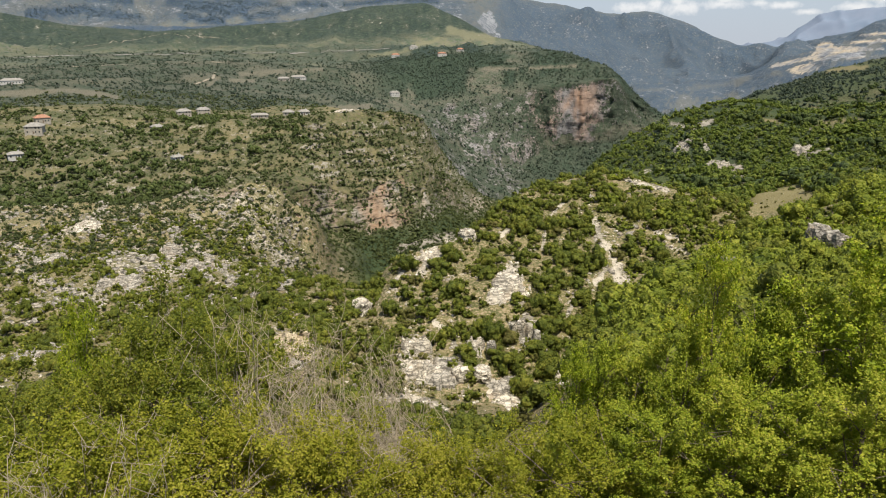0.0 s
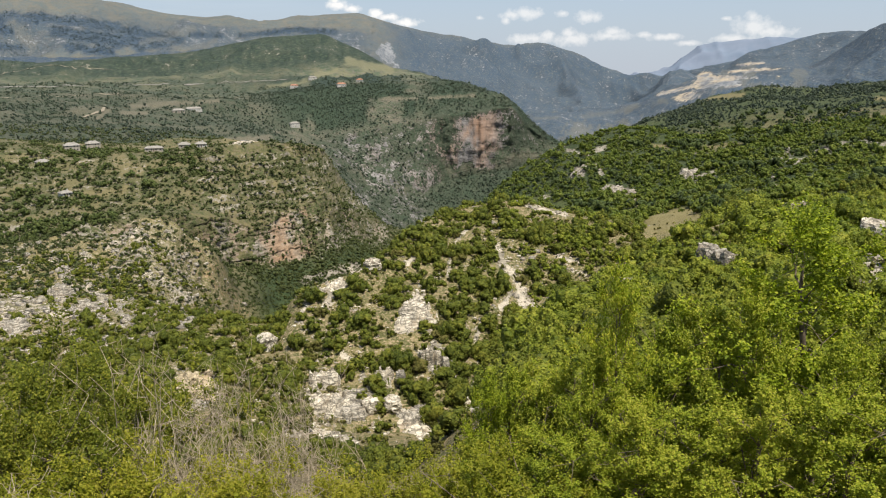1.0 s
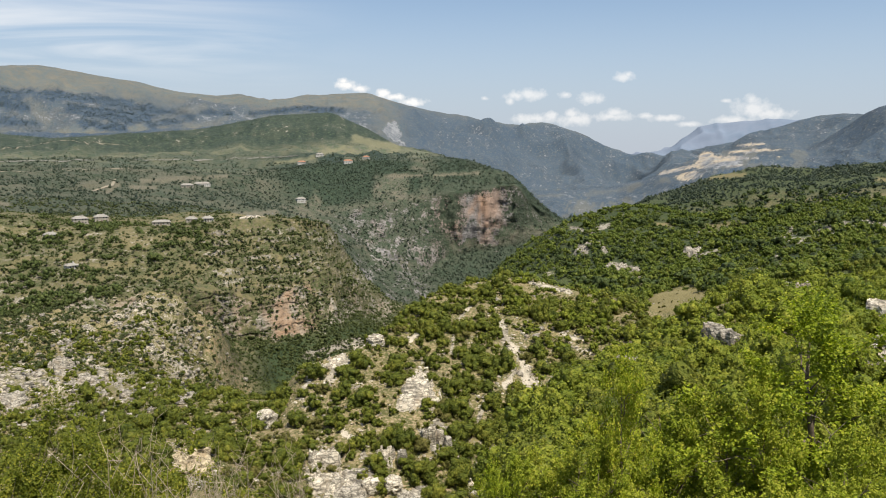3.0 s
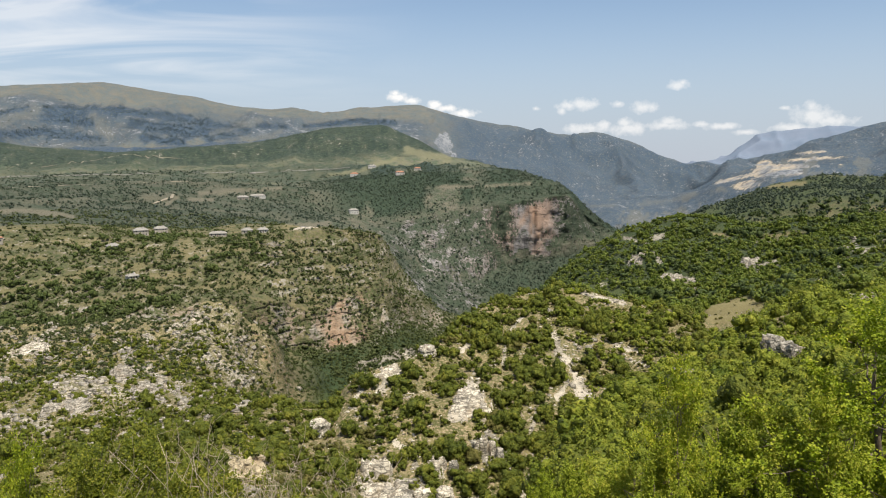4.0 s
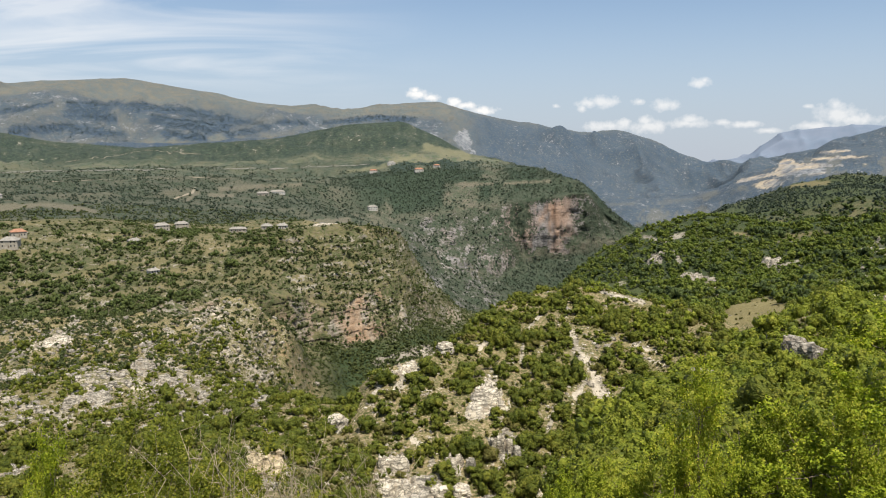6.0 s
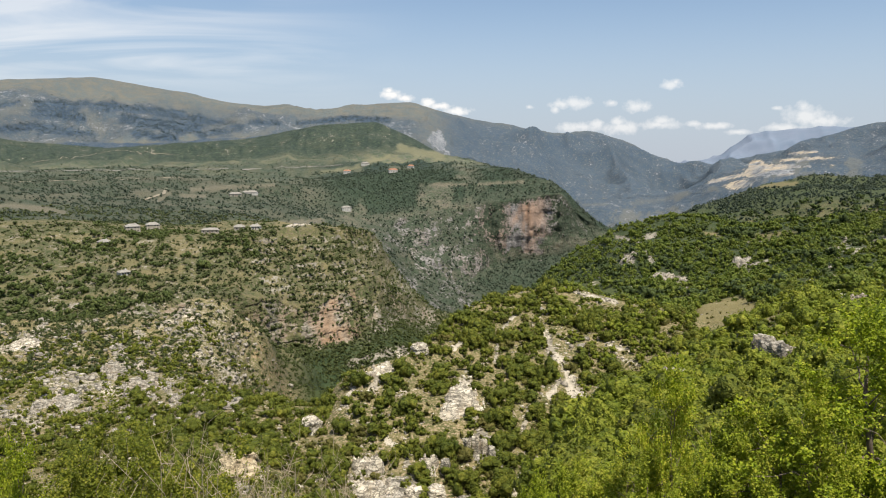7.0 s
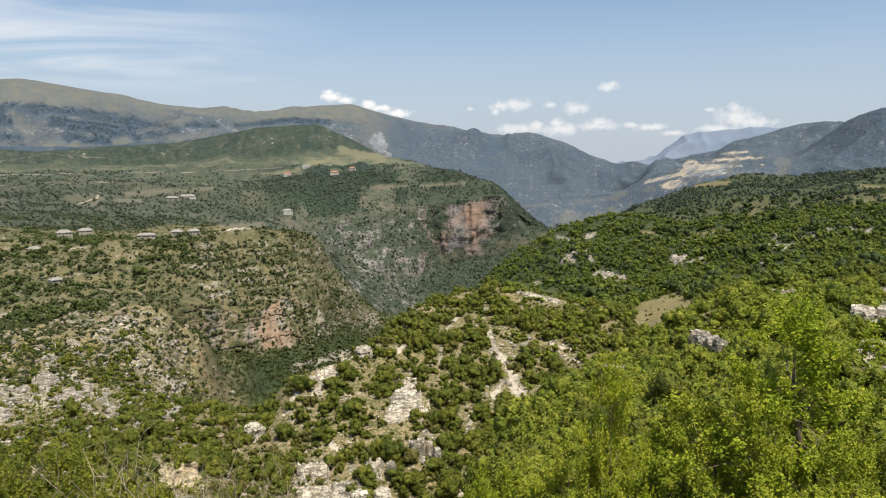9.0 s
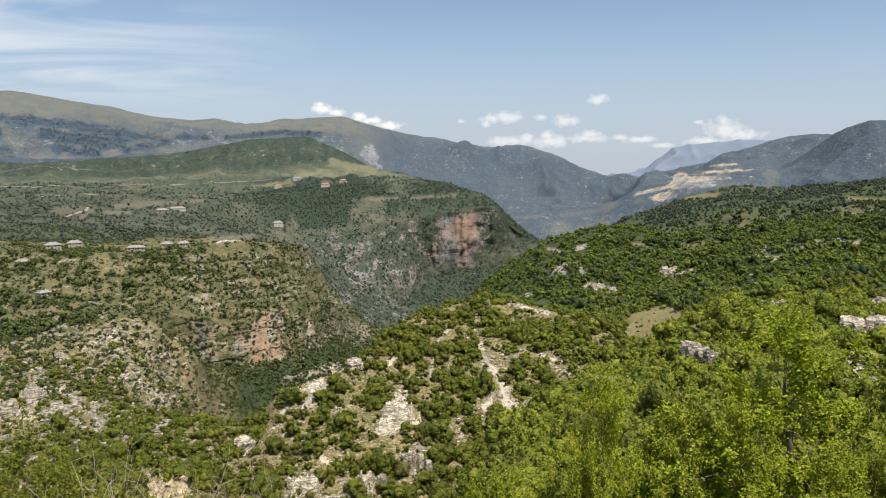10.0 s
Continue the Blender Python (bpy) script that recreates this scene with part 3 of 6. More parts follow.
def shape_land():
    global GR, GZ
    x, y = GR * np.sin(AZ), GR * np.cos(AZ)
    amp_fade = np.ones_like(GR)
    for name in ("mountain_crest", "far_range", "foothill_crest"):
        amp_fade *= 1 - (0.93 - 0.08 * smooth_step(0.02, 0.07, np.where(AZ > math.pi, AZ - 2 * math.pi, AZ))) * np.exp(-((GS - LINE[name]) / 0.30) ** 2)
    for name in ("plateau_edge", "cape_crest", "spur_crest", "west_crest"):
        amp_fade *= 1 - 0.6 * np.exp(-((GS - LINE[name]) / 0.25) ** 2)
    rise, fine_rise = np.zeros_like(GZ), np.zeros_like(GZ)
    for lam in (2.5, 6, 14, 34, 80, 190, 420):
        q = lam / GR
        wgt = smooth_step(0.003, 0.014, q) * (1 - smooth_step(0.10, 0.25, q))
        n = value_noise(x / lam + lam, y / lam, np.full_like(x, lam))
        ridged = 1 - 2 * np.abs(n)
        mixr = smooth_step(600, 1800, GR)
        part_rise = (0.075 + 0.05 * smooth_step(2300, 3300, GR) * smooth_step(0.0, 0.1, np.where(AZ > math.pi, AZ - 2 * math.pi, AZ))) * lam * wgt * (n * (1 - mixr) + ridged * mixr)
        small = 1 - smooth_step(0.012, 0.03, q)
        rise += part_rise * (1 - small)
        fine_rise += part_rise * small
    GZ = GZ + (rise * amp_fade + fine_rise * (0.4 + 0.6 * amp_fade)) * smooth_step(5, 20, GR)
    # cliffs: level beds that step back, buttresses and gullies
    def cliff(lo, hi, bed, depth, width, gate, shelf=0.25):
        global GR
        m = smooth_step(lo - 0.25, lo + 0.12, GS) * (1 - smooth_step(hi - 0.12, hi + 0.3, GS)) * gate
        lat = GR * AZ
        gully = fbm(lat / width, GZ / (width * 3.0), np.zeros_like(lat) + lo, 5, 0.58)
        cleft = 1 - 2 * np.abs(fbm(lat / (width * 0.45) + 3, GZ / (width * 2.5), np.zeros_like(lat) + lo, 3, 0.55))
        wob = fbm(lat / (width * 2.5), GZ / 60, np.zeros_like(lat) + 3.3, 3)
        k = (GZ + wob * bed * 0.8) / bed
        saw = (k - np.floor(k))
        ledge = value_noise(np.floor(k) * 3.7, lat / (width * 1.6), np.zeros_like(lat)) * 0.45 + smooth_step(0.75, 1, saw) * 0.5
        crag = fbm(lat / (bed * 0.7), GZ / (bed * 0.5), np.zeros_like(lat) + 7.7, 4, 0.65)
        crack = np.abs(fbm(lat / (width * 0.26) + 9, GZ / (width * 4.0), np.zeros_like(lat) + 1.3, 3, 0.6))
        GR = GR + m * depth * (gully * 1.0 + cleft * 0.5 + ledge * shelf + crag * 0.14 - (crack - 0.25) * 0.45)
    cliff(LINE["cliff_foot"], LINE["cliff_top"], 4.5, 8.0, 24.0, 1 - smooth_step(radians(2), radians(7), AZ))
    cliff(LINE["cape_foot"], LINE["cape_cliff_top"], 16.0, 13.0, 48.0, (0.7 + 0.3 * smooth_step(radians(4), radians(6.5), AZ)) * smooth_step(radians(-4), radians(0), AZ) * (1 - smooth_step(radians(14), radians(18), AZ)), 0.08)
    cliff(LINE["behind_spur"] + 0.45, LINE["west_crest"], 4.0, 6.0, 14.0, (1 - smooth_step(radians(-10), radians(-7.5), AZ)) * smooth_step(radians(-20), radians(-17), AZ))
    cliff(LINE["plateau_edge"] - 0.75, LINE["plateau_edge"] - 0.1, 8.0, 9.0, 30.0, (1 - smooth_step(radians(1), radians(5), AZ)) * smooth_step(radians(-14), radians(-9), AZ) * 0.8)


shape_land()
# crags and knobs over the gorge slopes
_x, _y = GR * np.sin(AZ), GR * np.cos(AZ)
_m = smooth_step(LINE["spur_crest"] + 0.5, LINE["behind_spur"], GS) * (1 - smooth_step(LINE["plateau_edge"] - 0.2, LINE["plateau_edge"] + 0.1, GS)) * (1 - smooth_step(radians(4), radians(9), AZ))
GZ = GZ + _m * (2.2 * np.abs(fbm(_x / 16, _y / 16, GZ / 16, 4, 0.6)) + 1.0 * fbm(_x / 5, _y / 5, GZ / 5, 2) - 0.6)
GX, GY = GR * np.sin(AZ), GR * np.cos(AZ)
GEL = np.degrees(np.arctan2(GZ - EYE, GR))
GB = np.degrees(np.where(AZ > math.pi, AZ - 2 * math.pi, AZ))


_f = smooth_step(LINE["cliff_top"] + 0.05, LINE["cliff_top"] + 0.2, GS) * (1 - smooth_step(LINE["plateau_edge"] - 0.1, LINE["plateau_edge"], GS)) * (1 - smooth_step(-13, -9, GB))
_k = GZ / 2.4 + 0.6 * value_noise(GX / 60, GY / 60, np.zeros_like(GX))
GZ = GZ + _f * ((np.floor(_k) + smooth_step(0.7, 1.0, _k - np.floor(_k))) - _k) * 2.4     # old field terraces
TERRACE = _k - np.floor(_k)
_f = smooth_step(LINE["cliff_top"] + 0.02, LINE["cliff_top"] + 0.12, GS) * (1 - smooth_step(LINE["plateau_edge"] - 0.2, LINE["plateau_edge"] - 0.05, GS)) * smooth_step(-13, -10, GB) * (1 - smooth_step(0.5, 3, GB))
_k = GZ / 5.5 + 0.9 * fbm(GX / 70, GY / 70, np.zeros_like(GX), 3)
GZ = GZ + _f * 0.85 * ((np.floor(_k) + smooth_step(0.55, 0.95, _k - np.floor(_k))) - _k) * 5.5     # rock ledges over the gorge
STRATA = (_k - np.floor(_k)) * _f
_q = (1 - smooth_step(0.5, 1.2, ((GB - 27.0) / 3.6) ** 2 + ((GEL + 1.05) / 0.55) ** 2)) * (GR > 2300)
_k = GZ / 11.0
GZ = GZ + _q * ((np.floor(_k) + smooth_step(0.55, 1.0, _k - np.floor(_k))) * 11.0 - GZ)     # benches of the quarry
GEL = np.degrees(np.arctan2(GZ - EYE, GR))


def patch(b, e, wb, we, turn=0.0, rough=0.5):
    """A patch of ground seen in that direction: 1 within, 0 outside, with a ragged rim."""
    c, s = math.cos(radians(turn)), math.sin(radians(turn))
    u, v = (GB - b), (GEL - e)
    d = ((u * c + v * s) / wb) ** 2 + ((v * c - u * s) / we) ** 2
    d = d * (1 + rough * fbm(GX / (GR * 0.012), GY / (GR * 0.012), GZ / (GR * 0.012), 3))
    return (1 - smooth_step(0.6, 1.25, d))


def between(lo, hi, soft=0.15):
    return smooth_step(lo - soft, lo + soft, GS) * (1 - smooth_step(hi - soft, hi + soft, GS))


# hollows that overhang in the headland's cliff
for _b, _e, _wb, _we in ((11.1, -5.2, 0.7, 0.33), (11, -6.4, 0.9, 0.41)):
    GR = GR + 4.0 * patch(_b, _e, _wb, _we, 0, 1.6) * (GR > 1330) * (GR < 1520)
GX, GY = GR * np.sin(AZ), GR * np.cos(AZ)
GEL = np.degrees(np.arctan2(GZ - EYE, GR))

# outcrops: bearing, angle, width, height, beds, stone, taper
CRAGS = (
        (-0.3, -15.4, 8.0, 2.4, 5, "white", 0.5, "smooth pale limestone outcrop on the spur shoulder"),
        (-1.5, -16.6, 5.0, 2.2, 4, "white", 0.5, "broken pale limestone ledge below the shoulder"),
        (4.7, -18.6, 6.0, 3.6, 10, "white", 0.55, "stepped outcrop of thin pale limestone beds"),
        (4.6, -19.3, 6.0, 1.4, 4, "white", 0.3, "low ledge of thin limestone beds"),
        (-2.2, -24.9, 6.5, 3.0, 8, "white", 0.4, "bedded limestone crag among scrub"),
        (-0.4, -25.4, 6.0, 2.6, 6, "grey", 0.35, "grey bedded limestone crag among scrub"),
        (-2.6, -23.3, 4.0, 3.6, 7, "white", 0.5, "narrow stack of limestone beds"),
        (2.0, -23.4, 3.0, 3.6, 4, "white", 0.6, "narrow upright limestone rib"),
        (4.3, -26.0, 5.0, 2.4, 4, "grey", 0.5, "rounded grey limestone block by the gully"),
        (4.5, -26.8, 5.0, 1.0, 3, "white", 0.3, "flat white limestone ledge in the gully"),
        (-2.9, -26.9, 6.0, 1.0, 3, "white", 0.3, "long flat white ledge below the crag"),
        (6.3, -22.6, 6.0, 1.6, 4, "grey", 0.2, "grey rock ledge under small pillars"),
        (37.0, -13.6, 3.6, 1.2, 4, "white", 0.3, "flat white limestone ledge on the slope"),
        (37.4, -15.4, 4.4, 2.6, 8, "grey", 0.25, "grey bedded limestone crag on the bank"),
        (30.6, -10.6, 4.6, 2.4, 4, "grey", 0.4, "grey limestone blocks among bright bushes"),
        (31.6, -9.6, 3.6, 1.8, 4, "grey", 0.4, "low grey limestone outcrop in scrub"),
        (18.9, -9.4, 9.0, 5.0, 5, "grey", 0.4, "grey limestone outcrop on the eastern slope"),
        (20.2, -9.6, 8.0, 4.0, 4, "grey", 0.4, "pale grey limestone outcrop in scrub"),
        (16.6, -8.2, 8.0, 5.0, 5, "grey", 0.4, "small grey crag on the wooded slope"),
        (24.2, -8.0, 8.0, 4.0, 4, "grey", 0.4, "grey limestone outcrop above the meadow"),
        (-20.3, -15.5, 7.0, 7.0, 7, "grey", 0.5, "upright grey limestone crag on the rocky hill"),
        (-18.8, -16.5, 9.0, 4.0, 6, "grey", 0.3, "tilted grey limestone ledges on the rocky hill"),
        (-24.0, -17.0, 10.0, 4.0, 6, "grey", 0.3, "grey limestone ledge on the rocky hill"),
        (-28.0, -15.0, 10.0, 4.0, 5, "grey", 0.3, "weathered limestone ledge on the rocky hill"),
        (-30.0, -20.9, 12.0, 2.2, 3, "grey", 0.2, "long low limestone ledge on the slope"),
        (-26.6, -20.3, 8.0, 1.8, 3, "grey", 0.2, "flat pale limestone ledge on the slope"),
        (-7.7, -5.85, 22.0, 2.6, 3, "white", 0.3, "pale flat rock shelf along the plateau edge"),
        (-25.8, -13.0, 11.0, 3.5, 5, "white", 0.4, "pale crumbling limestone patch on the rocky hill"),
        (20.0, -17.3, 2.6, 5.0, 5, "grey", 0.5, "slim pale rock rib between bright bushes"))


# stretches of bare stone and of dry earth: bends by bearing and angle, and half width in degrees
STONE = (
    (((-3.6, -15.9), (-1.8, -15.3), (0.3, -15.0)), 0.45),
    (((-1.2, -16.1), (-2.2, -17.6)), 0.37),
    (((-3.6, -17.6), (-4.2, -18.2)), 0.21),
    (((4.5, -12.3), (4.6, -13.0)), 0.16),
    (((4.0, -14.8), (4.7, -14.1)), 0.21),
    (((4.8, -16.5), (5.8, -16.1)), 0.21),
    (((8.4, -12.4), (7.4, -13.5), (7.0, -15.8)), 0.16),
    (((4.8, -17.4), (4.2, -18.6), (3.5, -19.5)), 0.53),
    (((5.0, -18.6), (3.1, -19.7)), 0.37),
    (((10.7, -13.5), (11.2, -15.0), (12.3, -16.0), (12.9, -17.4), (13.8, -18.3), (14.9, -18.7)), 0.37),
    (((14.2, -18.2), (15.0, -16.7)), 0.25),
    (((11.7, -17.1), (11.2, -18.1)), 0.33),
    (((12.3, -17.2), (13.6, -18.7)), 0.37),
    (((10.6, -22.3), (9.6, -23.6), (8.7, -24.7), (8.5, -25.6)), 0.29),
    (((9.2, -23.4), (8.7, -25.8)), 0.33),
    (((3.5, -26.4), (6.2, -26.8)), 0.49),
    (((4.7, -26.0), (5.0, -28.2)), 0.29),
    (((9.6, -19.1), (9.1, -20.7), (9.5, -22.0)), 0.21),
    (((-2.0, -22.5), (-1.6, -24.5), (-0.2, -25.3)), 0.45),
    (((-3.9, -24.2), (-1.9, -24.7)), 0.29),
    (((0.3, -22.5), (1.0, -24.3)), 0.21),
    (((-1.2, -21.3), (-0.3, -22.0)), 0.25),
    (((12.2, -10.2), (13.5, -10.8), (15.7, -11.2)), 0.21),
    (((-5.8, -26.5), (-2.4, -26.8), (-0.3, -27.5)), 0.37),
    (((0.2, -28.1), (0.4, -29.3)), 0.21),
    (((16.1, -15.1), (17.7, -15.6)), 0.16),
    (((15.1, -14.2), (16.9, -14.6)), 0.16),
    (((21.6, -13.7), (22.4, -13.9)), 0.16),
    (((-28.4, -13.7), (-26.6, -13.1), (-25.2, -12.6), (-24.6, -12.0)), 0.41),
    (((-25.6, -13.0), (-24.3, -13.9)), 0.37),
    (((-20.2, -13.4), (-19.8, -15.1)), 0.41),
    (((-18.7, -12.7), (-18.1, -14.1)), 0.33),
    (((-17.4, -12.6), (-14.9, -11.5)), 0.29),
    (((-23.6, -14.6), (-21.8, -15.9), (-19.6, -17.0)), 0.41),
    (((-30.1, -15.5), (-27.9, -16.8), (-25.2, -18.0)), 0.37),
    (((-29.0, -19.8), (-27.3, -19.4)), 0.25),
    (((-31.0, -21.2), (-28.6, -21.0)), 0.33),
    (((-18.8, -15.1), (-16.5, -17.3)), 0.37),
    (((-15.9, -13.8), (-13.2, -15.6), (-12.1, -16.5)), 0.37),
    (((-30.3, -13.7), (-29.4, -14.6)), 0.33),
    (((-24.0, -10.8), (-21.5, -10.6)), 0.21),
    (((-18.5, -10.9), (-18.0, -11.7)), 0.33),
    (((29.7, -8.6), (30.5, -9.9), (30.6, -10.9)), 0.33),
    (((32.7, -4.8), (34.3, -5.0)), 0.21),
    (((35.6, -5.8), (36.7, -5.2)), 0.25),
    (((24.5, -8.2), (26.0, -7.8)), 0.21),
    (((20.0, -9.3), (21.0, -10.4)), 0.29),
    (((17.7, -7.6), (18.4, -8.5)), 0.25),
    (((15.7, -6.5), (17.3, -6.9)), 0.16),
    (((28.8, -13.5), (30.6, -12.9)), 0.25),
    (((35.8, -12.1), (38.0, -11.5)), 0.29),
    (((35.9, -14.6), (38.2, -14.7)), 0.57),
    (((35.9, -13.5), (37.0, -16.6)), 0.37),
    (((35.4, -10.1), (37.8, -9.3)), 0.57),
)
EARTH = (
    (((16.6, -4.1), (18.6, -3.9), (20.2, -3.4)), 0.16),
    (((13.3, -4.3), (14.9, -4.2)), 0.12),
    (((24.8, -6.1), (27.1, -5.8)), 0.16),
    (((21.5, -6.1), (22.3, -6.1)), 0.16),
    (((20.9, -6.8), (21.3, -7.2)), 0.16),
    (((35.0, -3.8), (36.6, -3.5)), 0.12),
    (((35.3, -2.6), (37.5, -2.7)), 0.16),
    (((25.1, -2.8), (27.3, -2.5)), 0.16),
    (((-29.1, 1.0), (-27.2, 1.4), (-24.5, 2.4)), 0.29),
    (((-29.0, 3.4), (-25.1, 3.4)), 0.12),
    (((-21.2, 2.2), (-20.4, 0.7)), 0.37),
    (((-13.7, 0.9), (-10.5, 1.8)), 0.25),
    (((-23.6, 0.1), (-20.5, 0.3)), 0.25),
    (((-13.3, 0.4), (-10.6, 0.6), (-9.0, 1.1)), 0.21),
    (((-28.8, -6.9), (-27.8, -6.9)), 0.37),
    (((-16.0, -6.9), (-14.9, -7.5)), 0.57),
    (((-18.8, -8.9), (-15.7, -8.7)), 0.33),
    (((-17.0, -3.9), (-16.2, -3.4)), 0.16),
    (((-15.4, -3.6), (-13.9, -3.7)), 0.16),
    (((-8.8, -5.7), (-5.9, -5.6)), 0.25),
    (((-5.8, -2.0), (-3.8, -1.8), (-0.9, -0.9)), 0.16),
    (((-0.1, -0.3), (2.8, -0.8)), 0.33),
    (((5.7, -2.9), (8.9, -2.7)), 0.12),
    (((2.4, -2.9), (4.8, -2.9)), 0.12),
    (((-29.5, -4.1), (-25.6, -4.0), (-22.9, -4.5)), 0.21),
    (((-14.7, -3.2), (-9.1, -2.9)), 0.16),
)
# stands of pine on the mountain, given in the same way
PINES = (
    (((-24.0, 2.4), (-19.6, 2.4), (-15.2, 1.9), (-11.4, 1.1)), 0.37),
    (((-24.2, 1.8), (-21.4, 1.6)), 0.37),
    (((-18.9, 1.6), (-14.5, 1.0), (-12.5, 0.7)), 0.53),
    (((-27.3, 0.7), (-24.3, 1.0), (-20.8, 0.3)), 0.41),
    (((-29.1, 1.7), (-27.1, 2.1), (-25.0, 2.5)), 0.16),
    (((-7.4, 1.4), (-3.7, 1.8), (-0.9, 1.7)), 0.25),
    (((-18.2, 0.6), (-15.6, 0.3)), 0.33),
    (((-10.6, 1.5), (-8.6, 1.4)), 0.21),
)

RAG = fbm(GX / (GR * 0.012 + 0.3), GY / (GR * 0.012 + 0.3), GZ / (GR * 0.006 + 0.3), 4, 0.62)


def streak(bends, half):
    """A ragged strip of ground along the bends: 1 within, 0 outside."""
    d = np.full_like(GB, 99.0)
    for (b0, e0), (b1, e1) in zip(bends[:-1], bends[1:]):
        ub, ue = b1 - b0, e1 - e0
        f = np.clip(((GB - b0) * ub + (GEL - e0) * ue) / (ub * ub + ue * ue), 0, 1)
        d = np.minimum(d, np.hypot(GB - b0 - f * ub, GEL - e0 - f * ue))
    return 1 - smooth_step(0.55, 1.25, d / half + 0.9 * RAG)


def covers():
    n1 = fbm(GX / 30, GY / 30, GZ / 30, 5)
    n2 = fbm(GX / 9, GY / 9, GZ / 9, 4)
    nf = fbm(GX / (GR * 0.03 + 1), GY / (GR * 0.03 + 1), GZ / (GR * 0.03 + 1), 4)
    nfine = fbm(GX / (GR * 0.005 + 1), GY / (GR * 0.005 + 1), GZ / (GR * 0.010 + 1), 3, 0.6)
    rock, dry, wood, rust = (np.zeros_like(GR) for _ in range(4))
    # rocky western hill and the cliffs
    west = between(LINE["spur_face"] + 0.4, LINE["west_crest"]) * (1 - smooth_step(-13, -7, GB))
    rock = np.maximum(rock, west * (0.20 + 0.24 * smooth_step(-0.2, 0.4, n2 + 0.5 * nf)))
    west_face = between(LINE["behind_spur"] + 0.3, LINE["west_crest"], 0.1) * smooth_step(-19, -16, GB) * (1 - smooth_step(-8.5, -7, GB))
    rock = np.maximum(rock, west_face * 0.36)
    rust = np.maximum(rust, between(LINE["behind_spur"] + 0.5, LINE["west_crest"]) * smooth_step(-13, -11, GB) * (1 - smooth_step(-8, -7, GB)))
    wall = between(LINE["cliff_foot"], LINE["cliff_top"], 0.12) * (1 - smooth_step(1, 4, GB))
    rock = np.maximum(rock, wall * (0.29 + 0.24 * smooth_step(-0.2, 0.3, nf + 0.6 * nfine) + 0.3 * np.exp(-((GB + 5.2) / 1.6) ** 2)))
    rust = np.maximum(rust, wall * (0.25 + 0.5 * np.exp(-((GB + 4.6) / 1.8) ** 2)))
    terr = between(LINE["cliff_top"], LINE["plateau_edge"], 0.1) * (1 - smooth_step(4, 6, GB)) * smooth_step(-20, -12, GB)
    rock = np.maximum(rock, terr * (0.20 + 0.26 * smooth_step(0.5, 0.75, STRATA) * smooth_step(-0.35, 0.05, nf)))
    ragged = GS + 0.45 * nf + 0.25 * n1
    cape = smooth_step(LINE["cape_foot"] + 0.05, LINE["cape_foot"] + 0.3, ragged) * (1 - smooth_step(LINE["cape_cliff_top"] - 0.1, LINE["cape_cliff_top"] + 0.1, GS)) * smooth_step(-5, 0, GB) * (1 - smooth_step(13.5, 15, GB))
    rock = np.maximum(rock, cape * (0.27 + 0.18 * smooth_step(-0.2, 0.3, nf + 0.7 * nfine) + 0.34 * np.exp(-((GB - 9.3) / 1.7) ** 4)))
    wood = np.maximum(wood, 0.85 * cape)
    wood = np.maximum(wood, 0.8 * between(LINE["cape_cliff_top"] - 0.2, LINE["cape_crest"] + 0.3) * smooth_step(3, 7, GB))
    rust = np.maximum(rust, cape * (0.15 + 1.2 * np.exp(-((GB - 8.6) / 1.9) ** 2)) * 0.8)
    wood = np.maximum(wood, 0.85 * between(LINE["cliff_top"] + 0.2, LINE["plateau_edge"]) * smooth_step(15, 19, GB))
    # single bare patches: spur outcrops, gullies, scree, quarry
    for bends, half in STONE:
        rock = np.maximum(rock, streak(bends, half) * np.where((GR > 150) & (GB < -9), 0.54, 0.66))
    for bends, half in EARTH:
        dry = np.maximum(dry, streak(bends, half) * (1 - 0.55 * (GR > 2500)))
        rock = rock * (1 - 0.8 * streak(bends, half))
    for b, e, wb, we, turn in ((25.3, -1.67, 1.39, 0.37, 8), (24.8, -1.33, 0.57, 0.33, 0), (23.1, -2.2, 1.48, 0.12, 14), (23.7, -2.68, 0.98, 0.29, 10), (27.9, -0.87, 1.8, 0.12, 4), (28.1, -1.34, 1.8, 0.08, 3), (27.6, -0.47, 1.15, 0.08, 4), (26.6, -1.78, 0.66, 0.25, 0)):
        dry = np.maximum(dry, patch(b, e, wb, we, turn, 0.8))
        rust = np.maximum(rust, patch(b, e, wb * 1.2, we * 1.3, turn, 0.5))
        rock = np.maximum(rock, 0.8 * patch(b, e, wb, we, turn, 0.8))
    rock = np.maximum(rock, 0.6 * patch(2.8, 0.25, 0.55, 0.8, 15, 1.4) * (GR > 3000))
    # right-hand slopes: scattered outcrops
    east = between(LINE["behind_spur"], LINE["plateau_edge"]) * smooth_step(10, 14, GB)
    rock = np.maximum(rock, 0.58 * east * smooth_step(0.24, 0.38, n1 + 0.3 * nfine) * (GS < LINE["cliff_foot"]))
    spur = between(LINE["hollow"], LINE["spur_crest"], 0.3) * (1 - smooth_step(12, 17, GB))
    rock = np.maximum(rock, spur * (0.06 + 0.24 * smooth_step(0.0, 0.4, n2)))
    for b, e, w, h, *_ in CRAGS + ((6.3, -21.7, 8, 4), (-12.2, -23.4, 9, 5)):
        c = int(np.argmin(np.abs(BEAR - b)))
        k = int(np.argmax(GEL[:, c] >= e))
        size = math.degrees(1 / GR[k, c])
        rock = np.maximum(rock, 0.8 * patch(b, e + 0.1 * h * size, 0.36 * w * size, 0.36 * h * size + 0.1, 0, 1.0))
